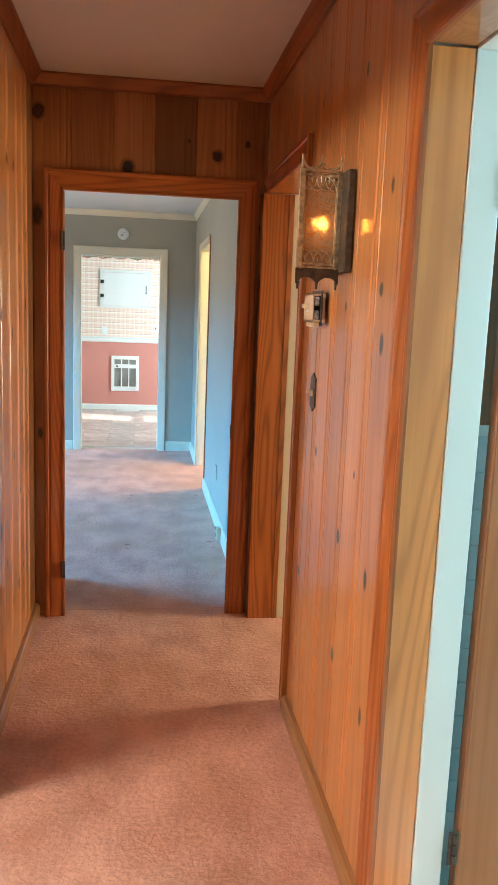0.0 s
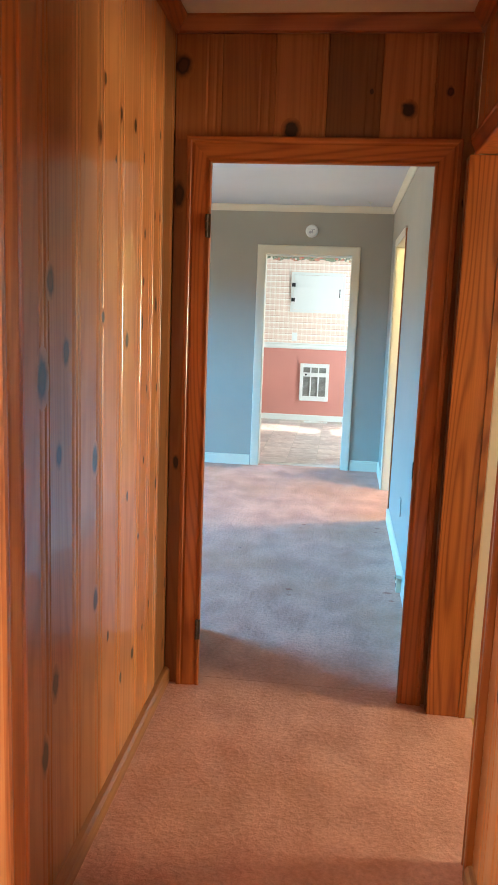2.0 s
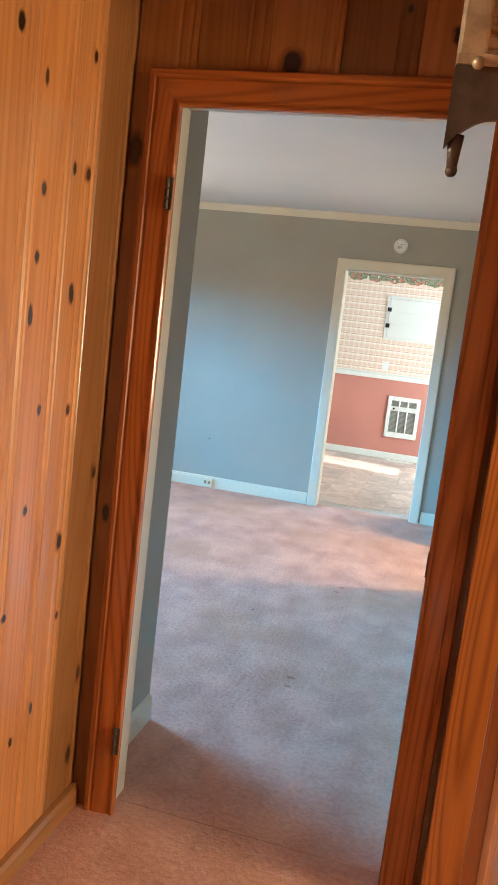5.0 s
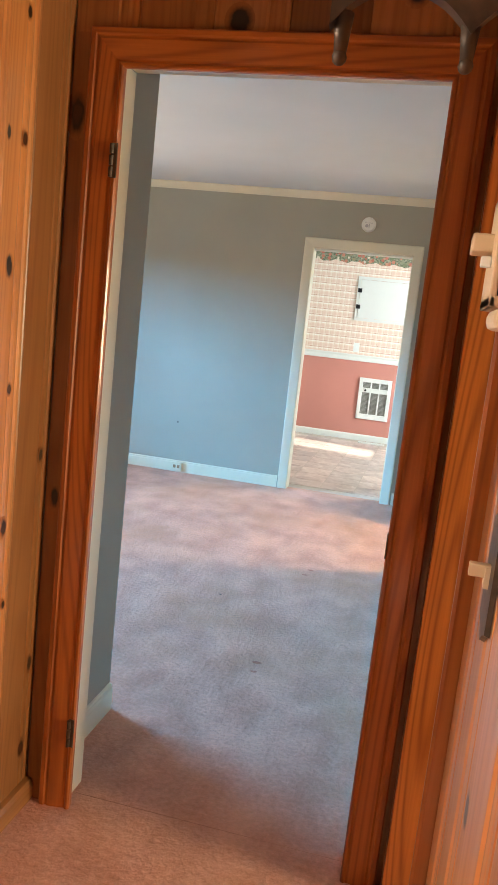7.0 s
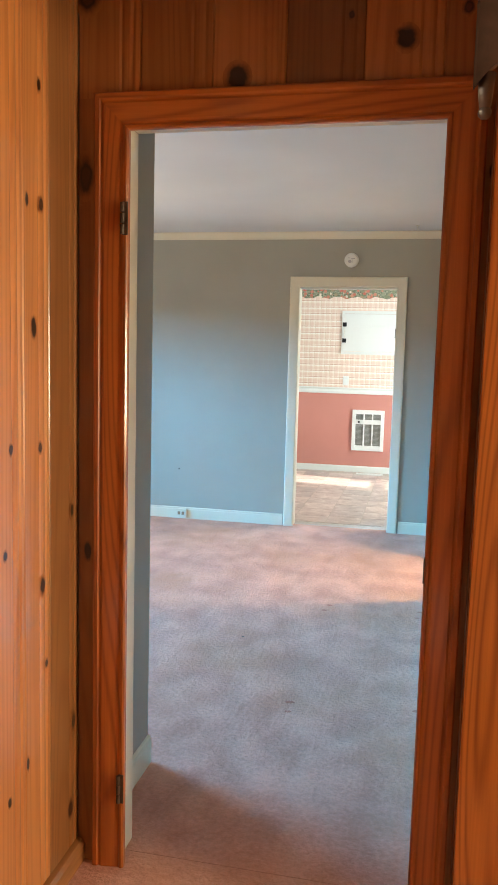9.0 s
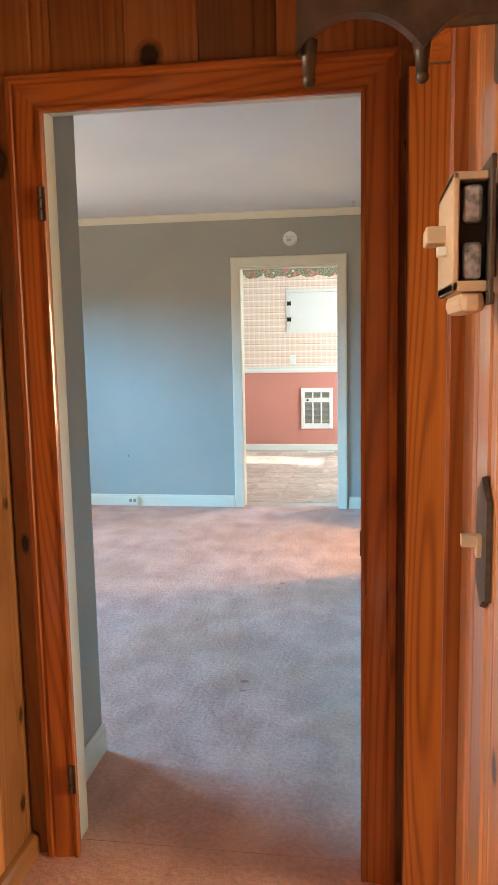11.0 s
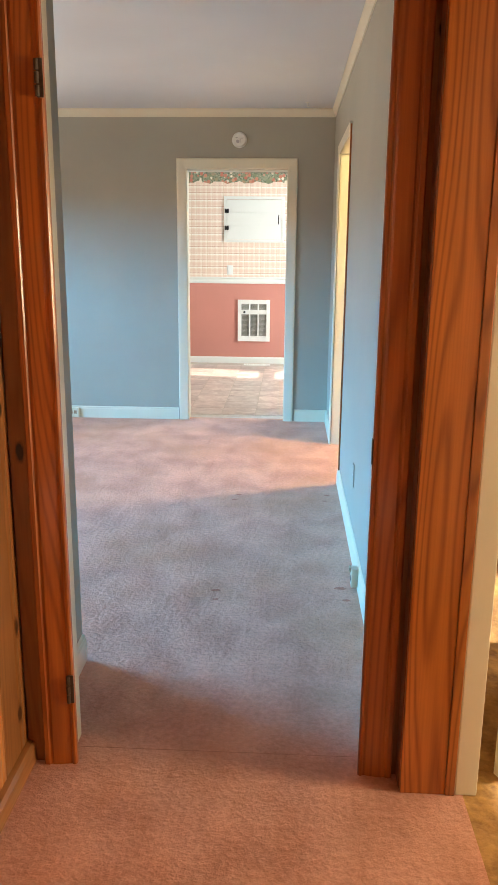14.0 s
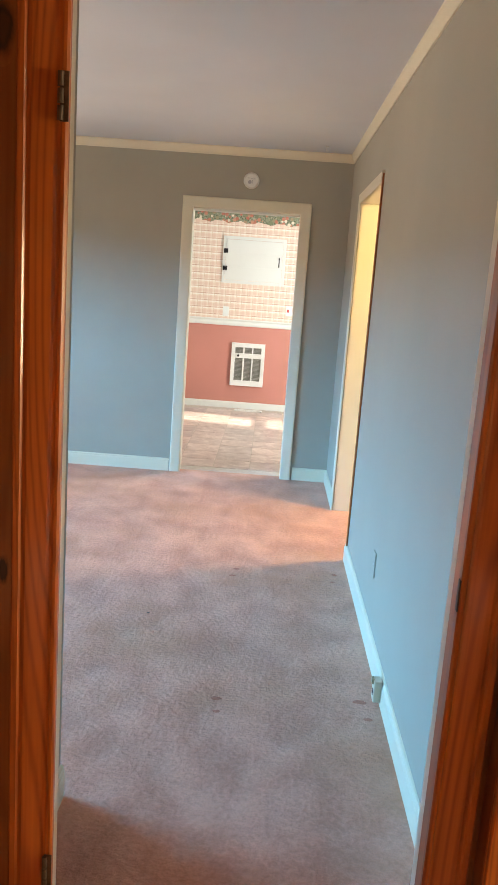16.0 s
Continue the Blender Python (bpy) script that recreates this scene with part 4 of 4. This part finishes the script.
bmesh.ops.create_uvsphere(bm, u_segments=16, v_segments=10, radius=0.011, matrix=pose(0.02, 0, 0.0) @ Matrix.Diagonal((1, 1, 1.6, 1)))
part("bulb", bm, glow("lit_filament_bulb", (1.0, 0.50, 0.13), 30.0), sconce, "glowing amber candle bulb", smooth=True)

# old thermostat with its cover off
thermo = thing("thermostat", "ivory thermostat with its cover off, dark works showing", "thermostat", pose(HALL_R, 2.30, 1.534))
part("mounting_strap", boxes((-0.020, 0.0, 0.020, 0.060, -0.040, 0.040), bevel=0.002), plain("dull_steel", (0.22, 0.22, 0.23), 0.35, 0.8), thermo, "dull steel mounting strap")
part("steel_rail", boxes((-0.019, -0.012, -0.052, -0.044, -0.046, 0.044), (-0.022, -0.012, -0.055, -0.041, -0.046, -0.034), (-0.022, -0.012, -0.055, -0.041, 0.032, 0.044), bevel=0.001), STEEL, thermo)
part("plate", boxes((-0.024, -0.020, -0.055, 0.090, -0.054, 0.054), bevel=0.001), DARK_BRONZE, thermo, "thin bronze plate")
shell = part("housing", boxes((-0.050, -0.045, -0.045, 0.085, -0.044, 0.044), (-0.050, -0.024, -0.045, 0.085, 0.038, 0.044), (-0.050, -0.024, 0.080, 0.085, -0.044, 0.044),
                              (-0.050, -0.024, -0.045, 0.085, -0.044, -0.036), bevel=0.0012), IVORY, thermo, "ivory plastic housing")
part("foot", boxes((-0.044, -0.024, -0.040, 0.075, -0.060, -0.043), bevel=0.006), IVORY, thermo)
part("core", boxes((-0.044, -0.025, -0.036, 0.079, -0.034, 0.036)), DARK, thermo, "dark works")
for z in (0.021, -0.021):
    part("coil", boxes((-0.042, -0.028, -0.042, 0.074, z - 0.014, z + 0.014), bevel=0.003), FOIL, thermo, "crumpled silver coil")
part("lever", boxes((-0.066, -0.048, 0.010, 0.050, -0.002, 0.012), bevel=0.002), IVORY, thermo, "ivory setting lever")
part("screw", boxes((-0.058, -0.050, -0.004, 0.006, -0.014, -0.006), bevel=0.001), WHITE_PLASTIC, thermo)

# toggle switch on a pointed bronze plate
switch = thing("hall_light_switch", "ivory toggle switch on a pointed dark bronze plate", "switch", pose(HALL_R, 2.40, 1.257))


def pointed_plate():
    bm = bmesh.new()
    outline = [(-0.036, -0.048), (-0.020, -0.054), (0, -0.066), (0.020, -0.054), (0.036, -0.048), (0.036, 0.048), (0.020, 0.054), (0, 0.066), (-0.020, 0.054), (-0.036, 0.048)]
    back = [bm.verts.new((0, y, z)) for y, z in outline]
    rim = [bm.verts.new((-0.005, y * 0.97, z * 0.97)) for y, z in outline]
    for i in range(10):
        j = (i + 1) % 10
        bm.faces.new((back[i], back[j], rim[j], rim[i]))
    bm.faces.new(rim)
    bm.faces.new(back[::-1])
    bmesh.ops.recalc_face_normals(bm, faces=bm.faces)
    return bm


part("plate", pointed_plate(), DARK_BRONZE, switch, "dark bronze plate")
part("toggle", boxes((-0.024, -0.004, -0.005, 0.005, -0.004, 0.008), (-0.010, -0.004, -0.006, 0.006, -0.014, 0.006), bevel=0.001), IVORY, switch, "ivory toggle")


# doors that stand open into the side rooms
def open_door(name, label, m, face, edge, width):
    d = thing(name, label, "door", m)
    leaf = part("leaf", boxes((0.004, width, 0.0, 0.035, 0.012, 2.02), bevel=0.002), face, d)
    part("edge", boxes((0.0, 0.004, 0.001, 0.034, 0.013, 2.019)), edge, leaf, "painted door edge")
    for z in (1.79, 0.247):
        h = part("hinge", boxes((-0.026, 0.0, -0.003, 0.0, z - 0.045, z + 0.045), bevel=0.001), edge if edge is CREAM else DARK_BRONZE, d)
        bm = bmesh.new()
        for k in (-0.028, 0.0, 0.028):
            cylinder(bm, 0.006, z + k - 0.012, z + k + 0.012, 10, pose(-0.012, -0.005, 0))
        part("knuckle", bm, edge if edge is CREAM else DARK_BRONZE, h)
    return d


open_door("bathroom_door", "brown varnished door standing open into the bathroom", pose(0.786, 1.462, 0), DOOR_WOOD, DOOR_WOOD, 0.72)
open_door("den_door", "tan veneered door with cream edge, open into the den", pose(0.835, 3.572, 0, 0, 0, 24), TAN_VENEER, CREAM, 0.74)

# bathroom wall behind the hinge gap
bath_tiles = thing("bath_wall_tiles", "pale blue glazed bathroom wall tiles", "tiles", pose(0.75, 1.95, 0), kind="structure")
glaze = plain("pale_blue_glaze", (0.50, 0.66, 0.70), 0.15, 0, 0.04, 5)
TILE_ME = mesh_from("tile", boxes((0.001, 0.107, -0.008, 0.0, 0.001, 0.107), bevel=0.002), glaze)
for i in range(10):
    for j in range(11):
        part("tile", TILE_ME, None, bath_tiles, m=pose(0.108 * i, 0, 0.108 * j))
mirror = thing("bath_mirror", "frameless wall mirror above the bathroom tiles", "mirror", pose(1.3, 1.95, 1.62))
mm = Net("mirror_silver")
mm.colour((0.55, 0.62, 0.66))
mm.rough(0.03)
mm.bsdf.inputs["Metallic"].default_value = 1.0
part("glass", boxes((-0.5, 0.5, -0.006, 0.0, -0.40, 0.40), bevel=0.001), mm.m, mirror)

# ---- kitchen floor tiles ----
def slate():
    n = Net("brown_slate_tile")
    v = n.world_coords((1, 1, 1))
    oi = n.nt.nodes.new("ShaderNodeObjectInfo")
    a = n.noise(n.coords((1, 1, 1)), 7, 6, 0.65, 0.8)
    base = n.ramp(a, (0.30, (0.40, 0.31, 0.28)), (0.5, (0.57, 0.48, 0.43)), (0.70, (0.76, 0.69, 0.63)))
    shade = n.ramp(oi.outputs["Random"], (0.0, (0.80, 0.78, 0.78)), (1.0, (1.15, 1.10, 1.06)))
    n.colour(n.mix(1.0, base, shade, "MULTIPLY"))
    n.rough(0.32)
    n.bump(a, 0.5, 0.004)
    return n.m


P = 0.3025
SLATE_ME = mesh_from("floor_tile", boxes((0.003, P - 0.003, 0.003, P - 0.003, -0.010, 0.0), bevel=0.002), slate())
tiled = thing("kitchen_floor", "mottled brown slate-look floor tiles with pale grout", "floor", kind="structure")
for i in range(-6, 7):
    for j in range(12):
        x, y = -0.36 + P * i, 8.20 + P * j
        if y < 8.24 or y + P > KY:
            continue
        part("floor_tile", SLATE_ME, None, tiled, m=pose(x, y, KZ))
